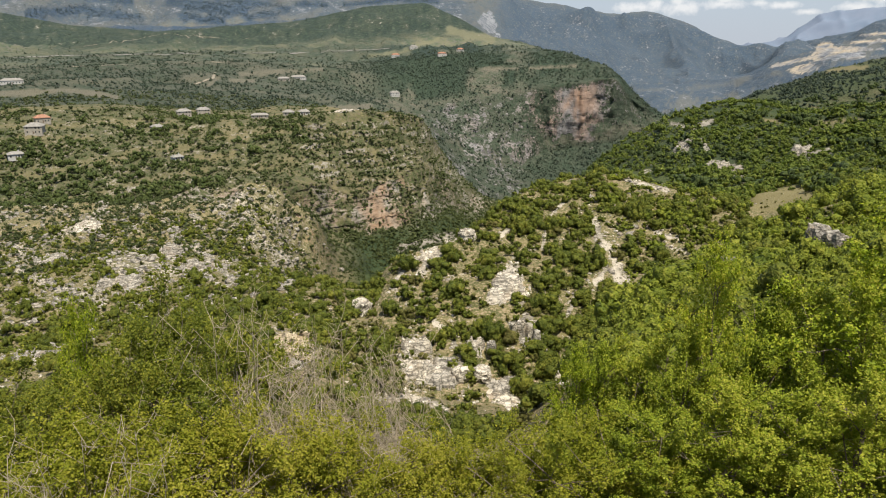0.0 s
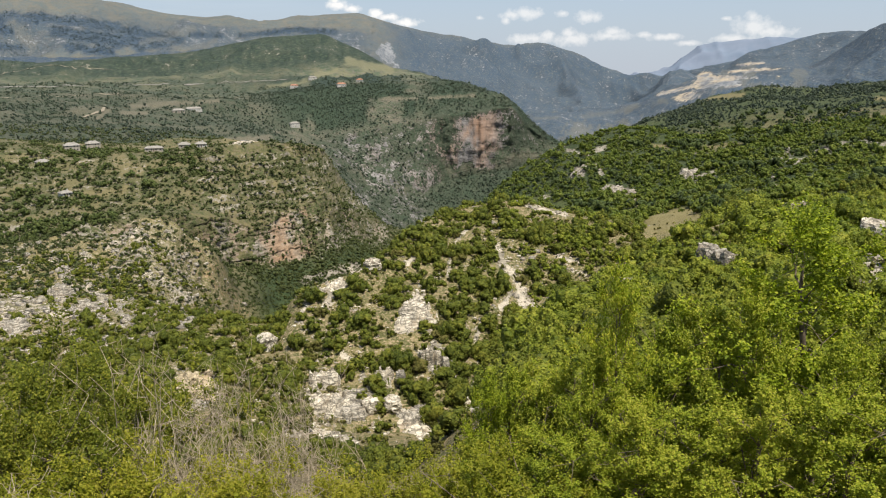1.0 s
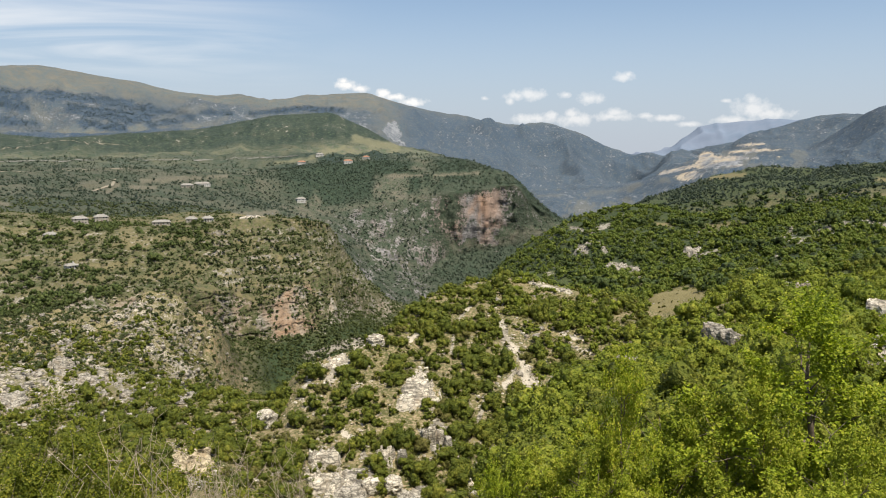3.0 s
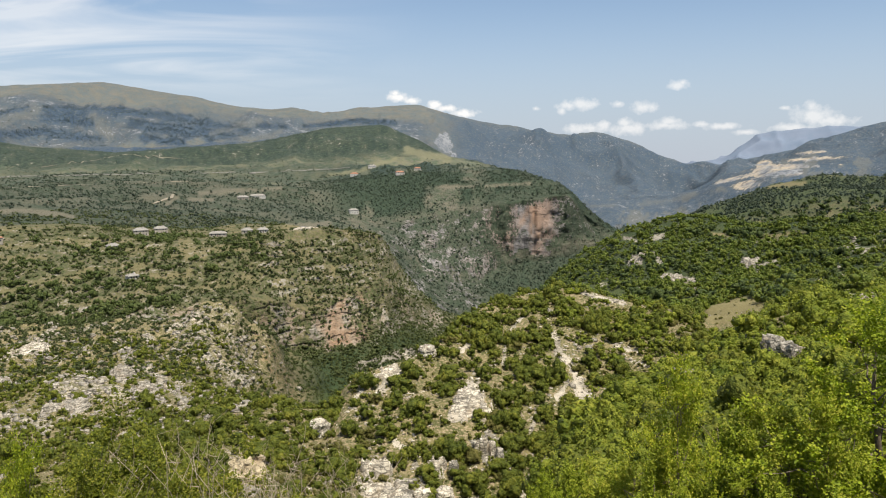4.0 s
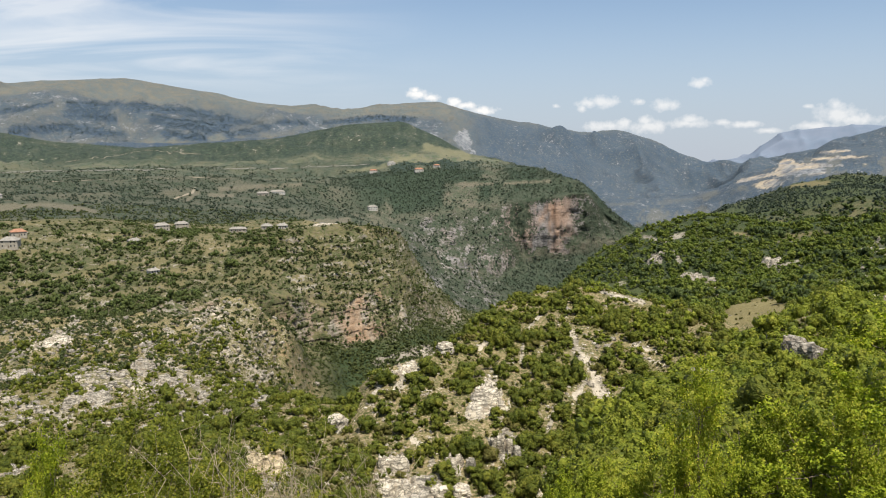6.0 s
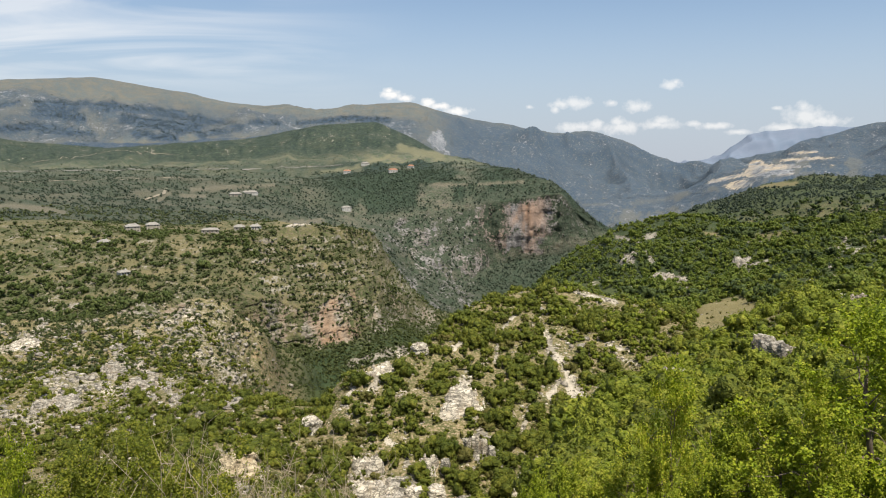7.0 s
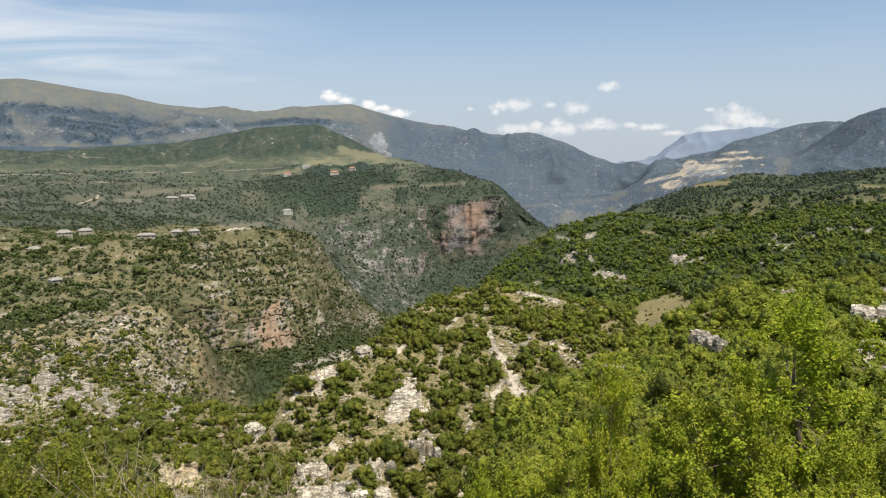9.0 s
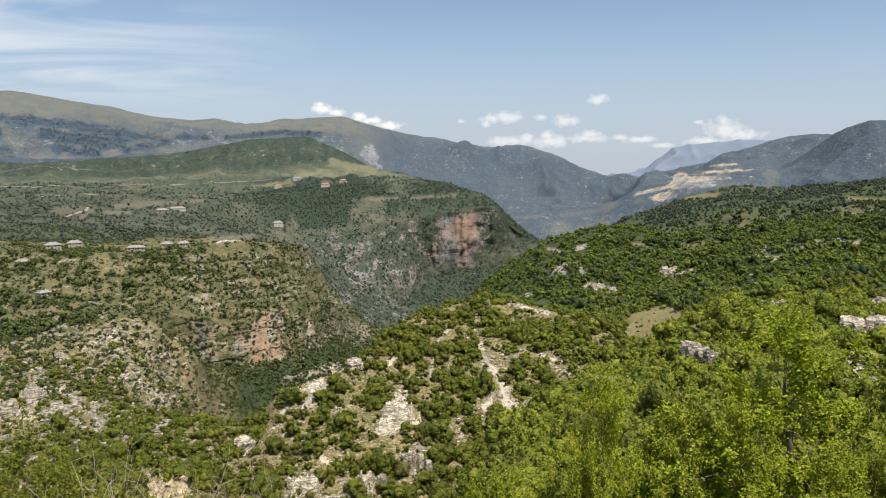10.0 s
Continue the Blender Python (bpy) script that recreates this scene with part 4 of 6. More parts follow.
    # dry meadows and terraces
    meadow = patch(23.3, -11.3, 2.3, 0.85, 14, 0.3) * (GS > LINE["spur_crest"])
    dry = np.maximum(dry, meadow)
    rock = rock * (1 - meadow)
    fields = between(LINE["cliff_top"], LINE["plateau_edge"], 0.05) * (1 - smooth_step(-14, -9, GB))
    strip = np.sin(GR / 9.0 + 2.5 * n1)
    dry = np.maximum(dry, 0.8 * fields * smooth_step(0.35, 0.8, strip + nf))
    wood = np.maximum(wood, 0.35 * fields)
    plain = between(LINE["side_gorge"], LINE["valley_road"]) * (1 - smooth_step(-8, -2, GB))
    cell = value_noise(GX / 130, GY / 60, np.zeros_like(GX) + 4)
    dry = np.maximum(dry, 0.4 * plain * smooth_step(0.2, 0.32, cell))
    for b, e, wb, we in ((22.2, -6.2, 0.5, 0.2), (25.3, -6.2, 1.2, 0.18), (27.0, -5.8, 0.8, 0.15), (-17.3, -3.4, 1.6, 0.35), (-13.4, -2.9, 1.2, 0.3), (-18.5, -7.0, 1.5, 0.35), (-27, -7.3, 1.0, 0.4), (-15.5, -6.9, 1.4, 0.2), (-3.3, -1.9, 0.6, 0.2), (0.3, -1.75, 0.9, 0.15)):
        dry = np.maximum(dry, 0.6 * patch(b, e, wb, we, 0, 1.0))
    # woods
    wood = np.maximum(wood, between(LINE["cape_cliff_top"] + 0.1, LINE["valley_road"] - 0.3) * smooth_step(-9, -4, GB) * smooth_step(-0.25, 0.1, nf + 0.15))
    foot = between(LINE["valley_road"] + 0.15, LINE["foothill_crest"] + 0.5)
    wood = np.maximum(wood, foot * (0.92 + 0.08 * smooth_step(-0.3, 0.2, nf)) * (1 - 0.75 * patch(2.0, -1.0, 2.5, 0.5)))
    rock = np.maximum(rock, foot * (GB < 11) * 0.24 * smooth_step(-0.1, 0.35, nfine + 0.5 * nf))
    band = between(LINE["mountain_shoulder"] - 0.75, LINE["mountain_shoulder"] + 0.18, 0.12) * (1 - smooth_step(0, 4, GB))
    pines = np.zeros_like(GR)
    for bends, half in PINES:
        pines = np.maximum(pines, streak(bends, half) * (GR > 2700))
    wood = np.maximum(wood, band * (0.62 + 0.25 * smooth_step(-0.2, 0.3, nf + 0.6 * nfine)))
    rock = np.maximum(rock, band * (0.24 + 0.16 * smooth_step(-0.2, 0.35, nfine + 0.4 * nf)))
    wood = np.maximum(wood, pines)
    rock = rock * (1 - 0.75 * pines)
    # these slopes are nearly all wooded, which gives them the painted haze blue
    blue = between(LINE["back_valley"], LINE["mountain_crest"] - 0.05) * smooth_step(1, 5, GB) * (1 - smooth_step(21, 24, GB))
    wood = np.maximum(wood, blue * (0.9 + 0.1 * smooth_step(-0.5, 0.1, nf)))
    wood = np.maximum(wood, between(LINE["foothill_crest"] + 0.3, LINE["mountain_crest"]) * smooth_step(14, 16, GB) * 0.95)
    knoll = between(LINE["valley_road"] + 0.2, LINE["foothill_crest"] + 0.3) * smooth_step(12, 14, GB) * (1 - smooth_step(30, 33, GB))
    wood = np.maximum(wood, knoll * (0.25 + 0.6 * smooth_step(-0.1, 0.15, nf)))
    dry = np.maximum(dry, knoll * 0.7 * smooth_step(0.1, 0.3, nf - 0.4 * nfine))
    rock = np.maximum(rock, knoll * 0.36 * smooth_step(0.0, 0.35, nfine))
    rock = np.maximum(rock, between(LINE["valley_road"] + 0.3, LINE["mountain_crest"]) * smooth_step(2, 6, GB) * (0.17 + 0.13 * smooth_step(-0.2, 0.4, nfine + 0.35 * nf)))
    wood = np.maximum(wood, between(LINE["valley_road"] + 0.3, LINE["foothill_crest"] + 0.4) * smooth_step(30, 33, GB))
    wood = np.maximum(wood, 0.55 * plain)
    wood = np.maximum(wood, 0.9 * between(LINE["behind_spur"] - 0.3, LINE["cliff_top"]) * smooth_step(9, 13, GB) * (1 - dry))
    rock = np.maximum(rock, 0.30 * fields)
    flank = between(LINE["cliff_foot"] - 0.3, LINE["side_gorge"]) * smooth_step(-4.5, -2, GB) * (1 - smooth_step(5, 7, GB))
    rock = np.maximum(rock, flank * (0.32 + 0.20 * smooth_step(-0.2, 0.3, nf + 0.6 * nfine)))
    apron = between(LINE["side_gorge"] - 0.3, LINE["cape_foot"] + 0.1) * smooth_step(-4, -1, GB)
    wood = np.maximum(wood, 0.85 * apron)
    rock = np.maximum(rock, apron * (1 - smooth_step(5, 7, GB)) * (0.27 + 0.20 * smooth_step(-0.2, 0.3, nf + 0.4 * nfine)))
    gorge = between(LINE["spur_crest"] + 0.2, LINE["cliff_foot"]) * smooth_step(-9, -6, GB) * (1 - smooth_step(9, 12, GB))
    wood = np.maximum(wood, gorge)
    wood = np.maximum(wood, 0.3 * between(LINE["cliff_top"], LINE["side_gorge"]) * smooth_step(-1, 1.5, GB) * (1 - smooth_step(9, 12, GB)))
    return rock, dry, wood * (1 - 0.85 * rock) * (1 - 0.85 * dry), rust, pines


ROCK, DRYM, WOODM, RUST, PINE = covers()


def land_piece(name, first, last, material, label, other=None, where=None):
    """The stretch of ground between two lines, as one sheet that meets its neighbours edge to edge."""
    a, b = int(SPAN[LINE[first]]), int(SPAN[LINE[last]])
    n = b - a + 1
    co = np.stack([GX[a:b + 1], GY[a:b + 1], GZ[a:b + 1]], -1).reshape(-1, 3)
    i, j = np.meshgrid(np.arange(n - 1), np.arange(NC), indexing="ij")
    j2 = (j + 1) % NC
    quads = np.stack([i * NC + j, i * NC + j2, (i + 1) * NC + j2, (i + 1) * NC + j], -1).reshape(-1, 4)
    me = bpy.data.meshes.new(name)
    fill(me, co, quads)
    for key, arr in (("rock", ROCK), ("dry", DRYM), ("wood", WOODM), ("rust", RUST)):
        at = me.attributes.new(key, "FLOAT", "POINT")
        at.data.foreach_set("value", arr[a:b + 1].reshape(-1).astype(np.float32))
    me.materials.append(material)
    if other:
        me.materials.append(other)
        me.polygons.foreach_set("material_index", where[a:b].reshape(-1).astype(np.int32))
    me.polygons.foreach_set("use_smooth", np.ones(len(quads), bool))
    ob = new(name, me)
    return tagged(ob, label, "ground", kind="structure")


def fill(me, co, faces):
    faces = np.asarray(faces, np.int32)
    k = faces.shape[1]
    me.vertices.add(len(co)); me.loops.add(faces.size); me.polygons.add(len(faces))
    me.vertices.foreach_set("co", np.asarray(co, np.float32).ravel())
    me.loops.foreach_set("vertex_index", faces.ravel())
    me.polygons.foreach_set("loop_start", np.arange(0, faces.size, k, dtype=np.int32))
    me.update(calc_edges=True)


land_piece("ground_hillside", "foot", "west_crest", land_near, "scrubby limestone hillside with pale outcrops and earth")
land_piece("ground_gorge", "west_crest", "side_gorge", land_gorge, "terraced plateau above banded limestone gorge cliffs")
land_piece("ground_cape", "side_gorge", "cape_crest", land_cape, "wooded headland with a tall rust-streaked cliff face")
# eastern foothills take the mountain ground with its painted haze
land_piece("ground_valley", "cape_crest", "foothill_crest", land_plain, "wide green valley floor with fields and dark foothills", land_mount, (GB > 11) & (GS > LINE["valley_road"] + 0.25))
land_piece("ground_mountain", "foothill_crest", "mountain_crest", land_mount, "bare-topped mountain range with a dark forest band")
land_piece("backdrop_range", "mountain_crest", "rim", land_far, "mountains along the horizon, blue with painted haze")

# ---------------------------------------------------------------- plants
def unit(v):
    return v / np.maximum(np.linalg.norm(v, axis=-1, keepdims=True), 1e-9)


def leaves(points, outward, size, g, kite=True, spread=1.0, lean=0.8):
    """Leaves at the points: pointed four-cornered blades, or three-cornered sprays for shrubs farther off."""
    n = len(points)
    nor = unit(outward * lean + g.normal(size=(n, 3)) * spread)
    a = unit(np.cross(nor, g.normal(size=(n, 3))))
    b = np.cross(nor, a)
    s = (size * g.uniform(0.6, 1.35, n))[:, None]
    if kite:
        co = np.stack([points - a * s * 0.5, points - b * s * 0.34 + nor * s * 0.1, points + a * s * 0.55, points + b * s * 0.34 + nor * s * 0.1], 1)
        return co.reshape(-1, 3), np.arange(4 * n).reshape(-1, 4)
    co = np.stack([points - a * s * 0.55 - b * s * 0.3, points + a * s * 0.5 - b * s * 0.35, points + b * s * 0.65], 1)
    return co.reshape(-1, 3), np.arange(3 * n).reshape(-1, 3)


def lobed(g, n_lobes, flat):
    """The lobes of a bush a metre across, the middle ones highest: centres and radii."""
    ang = g.uniform(0, 6.283, n_lobes)
    off = 0.36 * np.sqrt(g.uniform(0.0, 1, n_lobes))
    size = g.uniform(0.13, 0.24, n_lobes) * (1.0 if n_lobes > 3 else 1.6)
    cen = np.stack([np.cos(ang) * off, np.sin(ang) * off, (g.uniform(0.28, 0.62, n_lobes) - 0.55 * off) * flat], -1)
    rad = size[:, None] * np.stack([g.uniform(0.8, 1.25, n_lobes), g.uniform(0.8, 1.25, n_lobes), g.uniform(0.7, 1.15, n_lobes) * flat], -1)
    return cen, rad


def ball(rings, sides):
    """A unit ball of a few rings: corners and triangles."""
    co = [(0, 0, 1.0)]
    for i in range(1, rings):
        a = math.pi * i / rings
        co += [(math.sin(a) * math.cos(2 * math.pi * (k + 0.5 * i) / sides), math.sin(a) * math.sin(2 * math.pi * (k + 0.5 * i) / sides), math.cos(a)) for k in range(sides)]
    co.append((0, 0, -1.0))
    fa = [(0, 1 + k, 1 + (k + 1) % sides) for k in range(sides)]
    for i in range(rings - 2):
        p, q = 1 + i * sides, 1 + (i + 1) * sides
        for k in range(sides):
            k2 = (k + 1) % sides
            fa += [(p + k, q + k, q + k2), (p + k, q + k2, p + k2)]
    p, last = 1 + (rings - 2) * sides, len(co) - 1
    fa += [(p + k, last, p + (k + 1) % sides) for k in range(sides)]
    return np.array(co, float), np.array(fa)


def shrub_points(seed, n, size, n_lobes=6, flat=1.0, body=(4, 6), fill_out=0.78):
    """A bush a metre across as bare arrays: uneven lobes, with leaf sprays standing off them."""
    g = np.random.default_rng(seed)
    cen, rad = lobed(g, n_lobes, flat)
    k = g.integers(0, n_lobes, n)
    d = unit(g.normal(size=(n, 3)) + np.array([0, 0, 0.35]))
    p = cen[k] + d * rad[k] * g.uniform(0.74, 1.22, (n, 1))
    p[:, 2] = np.maximum(p[:, 2], 0.02)
    co, fa = leaves(p, d + np.array([0, 0, 0.15]), size, g, kite=False, spread=0.42)
    bc, bf = ball(*body)
    for c, r in zip(cen, rad):
        lump = 1 + g.uniform(-0.28, 0.28, (len(bc), 1))
        fa = np.concatenate([fa, bf + len(co)])
        co = np.concatenate([co, c + bc * r * fill_out * lump])
    return co, fa


def sheet(name, co, fa, material):
    me = bpy.data.meshes.new(name)
    fill(me, co, fa)
    me.materials.append(material)
    return me


def tube(path, radii, sides=5):
    path = np.asarray(path, float)
    tan = unit(np.gradient(path, axis=0))
    ref = np.array([0.3, 0.9, 0.2])
    u = unit(np.cross(tan, ref)); v = np.cross(tan, u)
    ang = np.arange(sides) * 2 * math.pi / sides
    ring = path[:, None] + np.asarray(radii)[:, None, None] * (np.cos(ang)[None, :, None] * u[:, None] + np.sin(ang)[None, :, None] * v[:, None])
    n = len(path)
    i, j = np.meshgrid(np.arange(n - 1), np.arange(sides), indexing="ij")
    j2 = (j + 1) % sides
    fa = np.stack([i * sides + j, i * sides + j2, (i + 1) * sides + j2, (i + 1) * sides + j], -1).reshape(-1, 4)
    return ring.reshape(-1, 3), fa


def merged(parts):
    co, fa, k = [], [], 0
    for c, f in parts:
        co.append(c); fa.append(f + k); k += len(c)
    return np.concatenate(co), np.concatenate(fa)


def limb(a, b, r0, r1, g, bend=0.12, n=5, sides=5):
    a, b = np.asarray(a, float), np.asarray(b, float)
    f = np.linspace(0, 1, n)[:, None]
    length = np.linalg.norm(b - a)
    path = a + (b - a) * f + g.normal(size=(n, 3)) * bend * length * (f * (1 - f)) * 2
    return tube(path, np.linspace(r0, r1, n), sides)


def make_tree(seed, tall, wide, twigs, per_twig, leaf, material, spire=0.0, label=""):
    """A young broadleaf tree: trunk with limbs, and a crown of leaf sprays round the ends of its twigs."""
    g = np.random.default_rng(seed)
    root = new("tree")
    wood, ends, outs = [], [], []
    top = np.array([g.normal() * 0.15, g.normal() * 0.15, tall * 0.93])
    trunk = limb((0, 0, -0.4), top, 0.028 * tall ** 0.8 + 0.03, 0.012, g, 0.05, 9, 7)
    wood.append(trunk)
    n_limb = 16
    for i in range(n_limb):
        h = 0.12 + 0.82 * i / n_limb
        a = i * 2.4 + g.uniform(-0.4, 0.4)
        reach = 0.5 * wide * (math.sin(math.pi * min(1, 0.30 + 0.66 * h)) ** 0.8) * (1 - spire * h) * g.uniform(0.6, 1.15)
        start = np.array([0, 0, h * tall * 0.93]) + top * np.array([h, h, 0])
        end = start + np.array([math.cos(a) * reach, math.sin(a) * reach, reach * g.uniform(0.4, 0.9) + 0.05 * tall])
        end[2] = min(end[2], tall)
        wood.append(limb(start, end, 0.035 * (1 - h) + 0.012, 0.006, g, 0.15))
        for q in range(max(2, twigs // n_limb)):
            f = 0.3 + 0.75 * (q + g.random()) / max(2, twigs // n_limb)
            s = start + (end - start) * f
            e = s + g.normal(size=3) * np.array([0.085, 0.085, 0.07]) * (wide + 1.0) * (1.15 - 0.4 * f)
            wood.append(limb(s, e, 0.008, 0.003, g, 0.1, 3, 3))
            ends.append(e); outs.append(e - np.array([0, 0, h * tall * 0.8]))
    for q in range(5):
        e = np.array([0, 0, tall * (0.90 + 0.02 * q)]) + g.normal(size=3) * np.array([0.04 * wide, 0.04 * wide, 0.0])
        ends.append(e); outs.append(np.array([0, 0, 1.0]))
    ends, outs = np.array(ends), unit(np.array(outs))
    # each clump: a dozen leafy shoots that spread outward and up
    shoots = 13
    c = np.repeat(np.arange(len(ends)), shoots)
    way = unit(outs[c] * 0.55 + np.array([0, 0, 0.65]) + g.normal(size=(len(c), 3)) * 0.62)
    long = g.uniform(0.10, 0.36, len(c)) * (0.75 + 0.08 * wide)
    root_at = ends[c] + g.normal(size=(len(c), 3)) * 0.09
    k = np.repeat(np.arange(len(c)), per_twig)
    f = g.random(len(k))
    p = root_at[k] + way[k] * (f * long[k])[:, None] + g.normal(size=(len(k), 3)) * (0.05 * (1.15 - 0.7 * f))[:, None]
    tilt = unit(way[k] * 0.5 + np.array([0, 0, 0.9]) + g.normal(size=(len(k), 3)) * 0.4)
    co, fa = leaves(p, tilt, leaf, g, True, 0.35, 0.8)
    # small hidden balls added inside the clumps to deepen the crown's shade
    bc, bf = ball(3, 5)
    hearts = merged([(e + bc * g.uniform(0.04, 0.075) * (1 + g.uniform(-0.3, 0.3, (len(bc), 1))), bf) for e in ends])
    fa = fa.tolist() + (hearts[1] + len(co)).tolist()
    co = np.concatenate([co, hearts[0]])
    wco, wfa = merged(wood)
    tr = new("trunk", sheet("trunk", wco, wfa, BARK)); tr.parent = root
    me = bpy.data.meshes.new("crown")
    me.from_pydata(co.tolist(), [], fa)
    me.materials.append(material)
    cr = new("crown", me); cr.parent = root
    root["tall"] = float(np.percentile(co[:, 2], 99.7))
    return tagged(root, label, "tree", "young trees on the bank")


def make_bare_shrub(seed):
    """A leafless grey shrub of many forking twigs."""
    g = np.random.default_rng(seed)
    parts = []
    for _ in range(22):
        a, out = g.uniform(0, 6.283), g.uniform(0.2, 1.1)
        b = np.array([math.cos(a) * out, math.sin(a) * out, g.uniform(1.1, 2.5)])
        s = np.array([math.cos(a), math.sin(a), 0]) * 0.1
        parts.append(limb(s, b, 0.009, 0.003, g, 0.28, 7, 4))
        for _ in range(9):
            f = g.uniform(0.25, 1)
            p = s + (b - s) * f
            q = p + g.normal(size=3) * np.array([0.20, 0.20, 0.10]) + np.array([0, 0, 0.16])
            parts.append(limb(p, q, 0.004, 0.0022, g, 0.3, 4, 3))
            for _ in range(4):
                r = p + (q - p) * g.uniform(0.3, 1)
                parts.append(limb(r, r + g.normal(size=3) * 0.10 + np.array([0, 0, 0.06]), 0.002, 0.0012, g, 0.3, 3, 3))
    co, fa = merged(parts)
    return sheet("bare_shrub", co, fa, TWIG)


COL = {}


def ground_at(b, r):
    """Height of the ground at a bearing and a distance."""
    c = int(np.argmin(np.abs(BEAR - b)))
    if c not in COL:
        o = np.argsort(GR[:, c])
        COL[c] = (GR[o, c], GZ[o, c])
    return float(np.interp(r, *COL[c]))


def spot(b, r, lift=0.0):
    return Vector((r * math.sin(radians(b)), r * math.cos(radians(b)), ground_at(b, r) + lift))


def placed(ob, b, r, turn, size, first):
    m = Matrix.Translation(spot(b, r)) @ Matrix.Rotation(turn, 4, "Z")
    if not first:
        ob = copy_thing(ob, m)
    ob.matrix_basis = m @ Matrix.Diagonal((size[0], size[1], size[2], 1))
    return ob


rnd = random.Random(11)
TREES = [make_tree(21, 6.0, 3.4, 104, 26, 0.050, LEAF_TREE, 0.15, "bright green young broadleaf tree on the steep bank"),
         make_tree(22, 6.0, 2.6, 96, 23, 0.050, LEAF_BRIGHT, 0.5, "slender bright green sapling with a pointed top"),
         make_tree(23, 5.0, 4.2, 112, 26, 0.046, LEAF_GREEN, 0.1, "spreading green oak with dense clumped foliage"),
         make_tree(24, 3.0, 3.6, 112, 20, 0.044, LEAF_OLIVE, 0.0, "low olive-green shrubby tree with small leaves"),
         make_tree(25, 5.5, 3.8, 112, 28, 0.050, LEAF_TREE, 0.2, "full yellow-green broadleaf tree on the bank"),
         make_tree(26, 7.2, 4.0, 128, 28, 0.050, LEAF_BRIGHT, 0.62, "tall bright green tree tapering to a pointed top")]
USED = set()


def plant(kind, b, r, top, wide=1.0):
    """Stands a tree so that its top reaches the angle given, seen from the viewer's eye."""
    z0 = ground_at(b, r)
    tall = max(1.2, EYE + r * math.tan(radians(top)) - z0)
    src = TREES[kind]
    s = tall / src["tall"]
    w = wide * (0.45 + 0.55 * s)
    placed(src, b, r, rnd.uniform(0, 6.28), (w, w, s), kind not in USED)
    USED.add(kind)


for row in ((1, -27.3, 11.5, -18.4, 0.40), (2, -22.4, 12.0, -17.6, 0.8), (2, -16.6, 12.5, -19.0, 0.85), (2, -25.2, 10.5, -20.6, 0.7), (2, -32.6, 10.0, -21.4, 0.8), (2, -19.6, 10.2, -21.3, 0.75),
            (3, -34.0, 8.5, -26.0, 0.9), (3, -29.6, 8.5, -26.5, 0.85), (3, -25.4, 8.6, -27.6, 0.8), (3, -20.5, 8.6, -27.0, 0.85), (3, -15.6, 9.0, -28.0, 0.8), (3, -11.0, 9.0, -29.0, 0.8), (3, -6.2, 9.4, -29.8, 0.8),
            (3, -1.6, 9.6, -30.6, 0.8), (3, 3.0, 10.0, -30.8, 0.75), (3, 7.2, 9.6, -29.8, 0.75), (3, 11.6, 9.0, -28.6, 0.85), (4, 16.2, 9.2, -26.8, 0.75), (0, 21.4, 9.2, -24.8, 0.75), (4, 26.4, 9.4, -24.0, 0.8),
            (0, 31.2, 9.4, -22.4, 0.8), (4, 36.4, 9.4, -21.6, 0.85), (0, 40.0, 9.4, -20.6, 0.8),
            (1, 10.4, 12.0, -23.2, 0.5), (0, 12.4, 12.5, -22.6, 0.65), (4, 15.6, 12.2, -21.2, 0.7), (1, 20.0, 11.5, -14.9, 0.5), (0, 18.4, 11.2, -21.0, 0.6), (4, 23.3, 12.6, -18.0, 0.8), (0, 26.9, 12.6, -17.4, 0.75),
            (5, 32.4, 12.0, -10.2, 1.0), (0, 29.2, 11.6, -16.2, 0.6), (2, 37.4, 12.6, -16.0, 0.7), (4, 40.5, 12.0, -15.5, 0.7), (0, 34.8, 10.6, -18.6, 0.65), (4, 29.0, 14.5, -17.0, 0.8), (0, 24.5, 15.0, -19.0, 0.8), (0, 20.5, 15.0, -20.0, 0.7)):
    plant(*row)

bare = [make_bare_shrub(31), make_bare_shrub(32)]
for i, (b, r, top) in enumerate(((-15.0, 10.1, -21.6), (-12.8, 10.4, -22.6), (-10.8, 11.2, -22.8), (-8.6, 10.4, -24.0), (-6.6, 11.5, -24.6), (-4.8, 12.2, -25.4), (-13.8, 9.0, -25.0), (-10.0, 9.2, -25.8), (-24.5, 7.9, -27.0), (-29.0, 7.2, -27.0), (-2.8, 11.5, -26.8))):
    ob = tagged(new("bare_shrub", bare[i % 2]), "leafless grey twiggy shrub among green bushes", "shrub", "bare shrubs on the bank")
    s = max(0.6, (EYE + r * math.tan(radians(top + (1.4 if r > 9.5 else -0.6))) - ground_at(b, r)) / 2.5)
    ob.matrix_basis = Matrix.Translation(spot(b, r)) @ Matrix.Rotation(rnd.uniform(0, 6.28), 4, "Z") @ Matrix.Diagonal((min(s, 1.1), min(s, 1.1), s, 1))

# scrub over the slopes: weighted by the ground the camera sees, and how thick
TOPS = np.maximum.accumulate(GEL, axis=0)
BLOCK = np.vstack([np.full((1, NC), -90.0), TOPS[:-1]])
AHEAD = (GB > -35.5) & (GB < 40)


def seen_area():
    d_el = np.abs(np.diff(GEL, axis=0, append=GEL[-1:]))
    d_r = np.abs(np.diff(GR, axis=0, append=GR[-1:]))
    area = d_el + 0.25 * np.degrees(d_r / GR) * 0.35
    seen = (GEL + np.degrees(3.0 / GR) > BLOCK) & AHEAD
    return area * seen


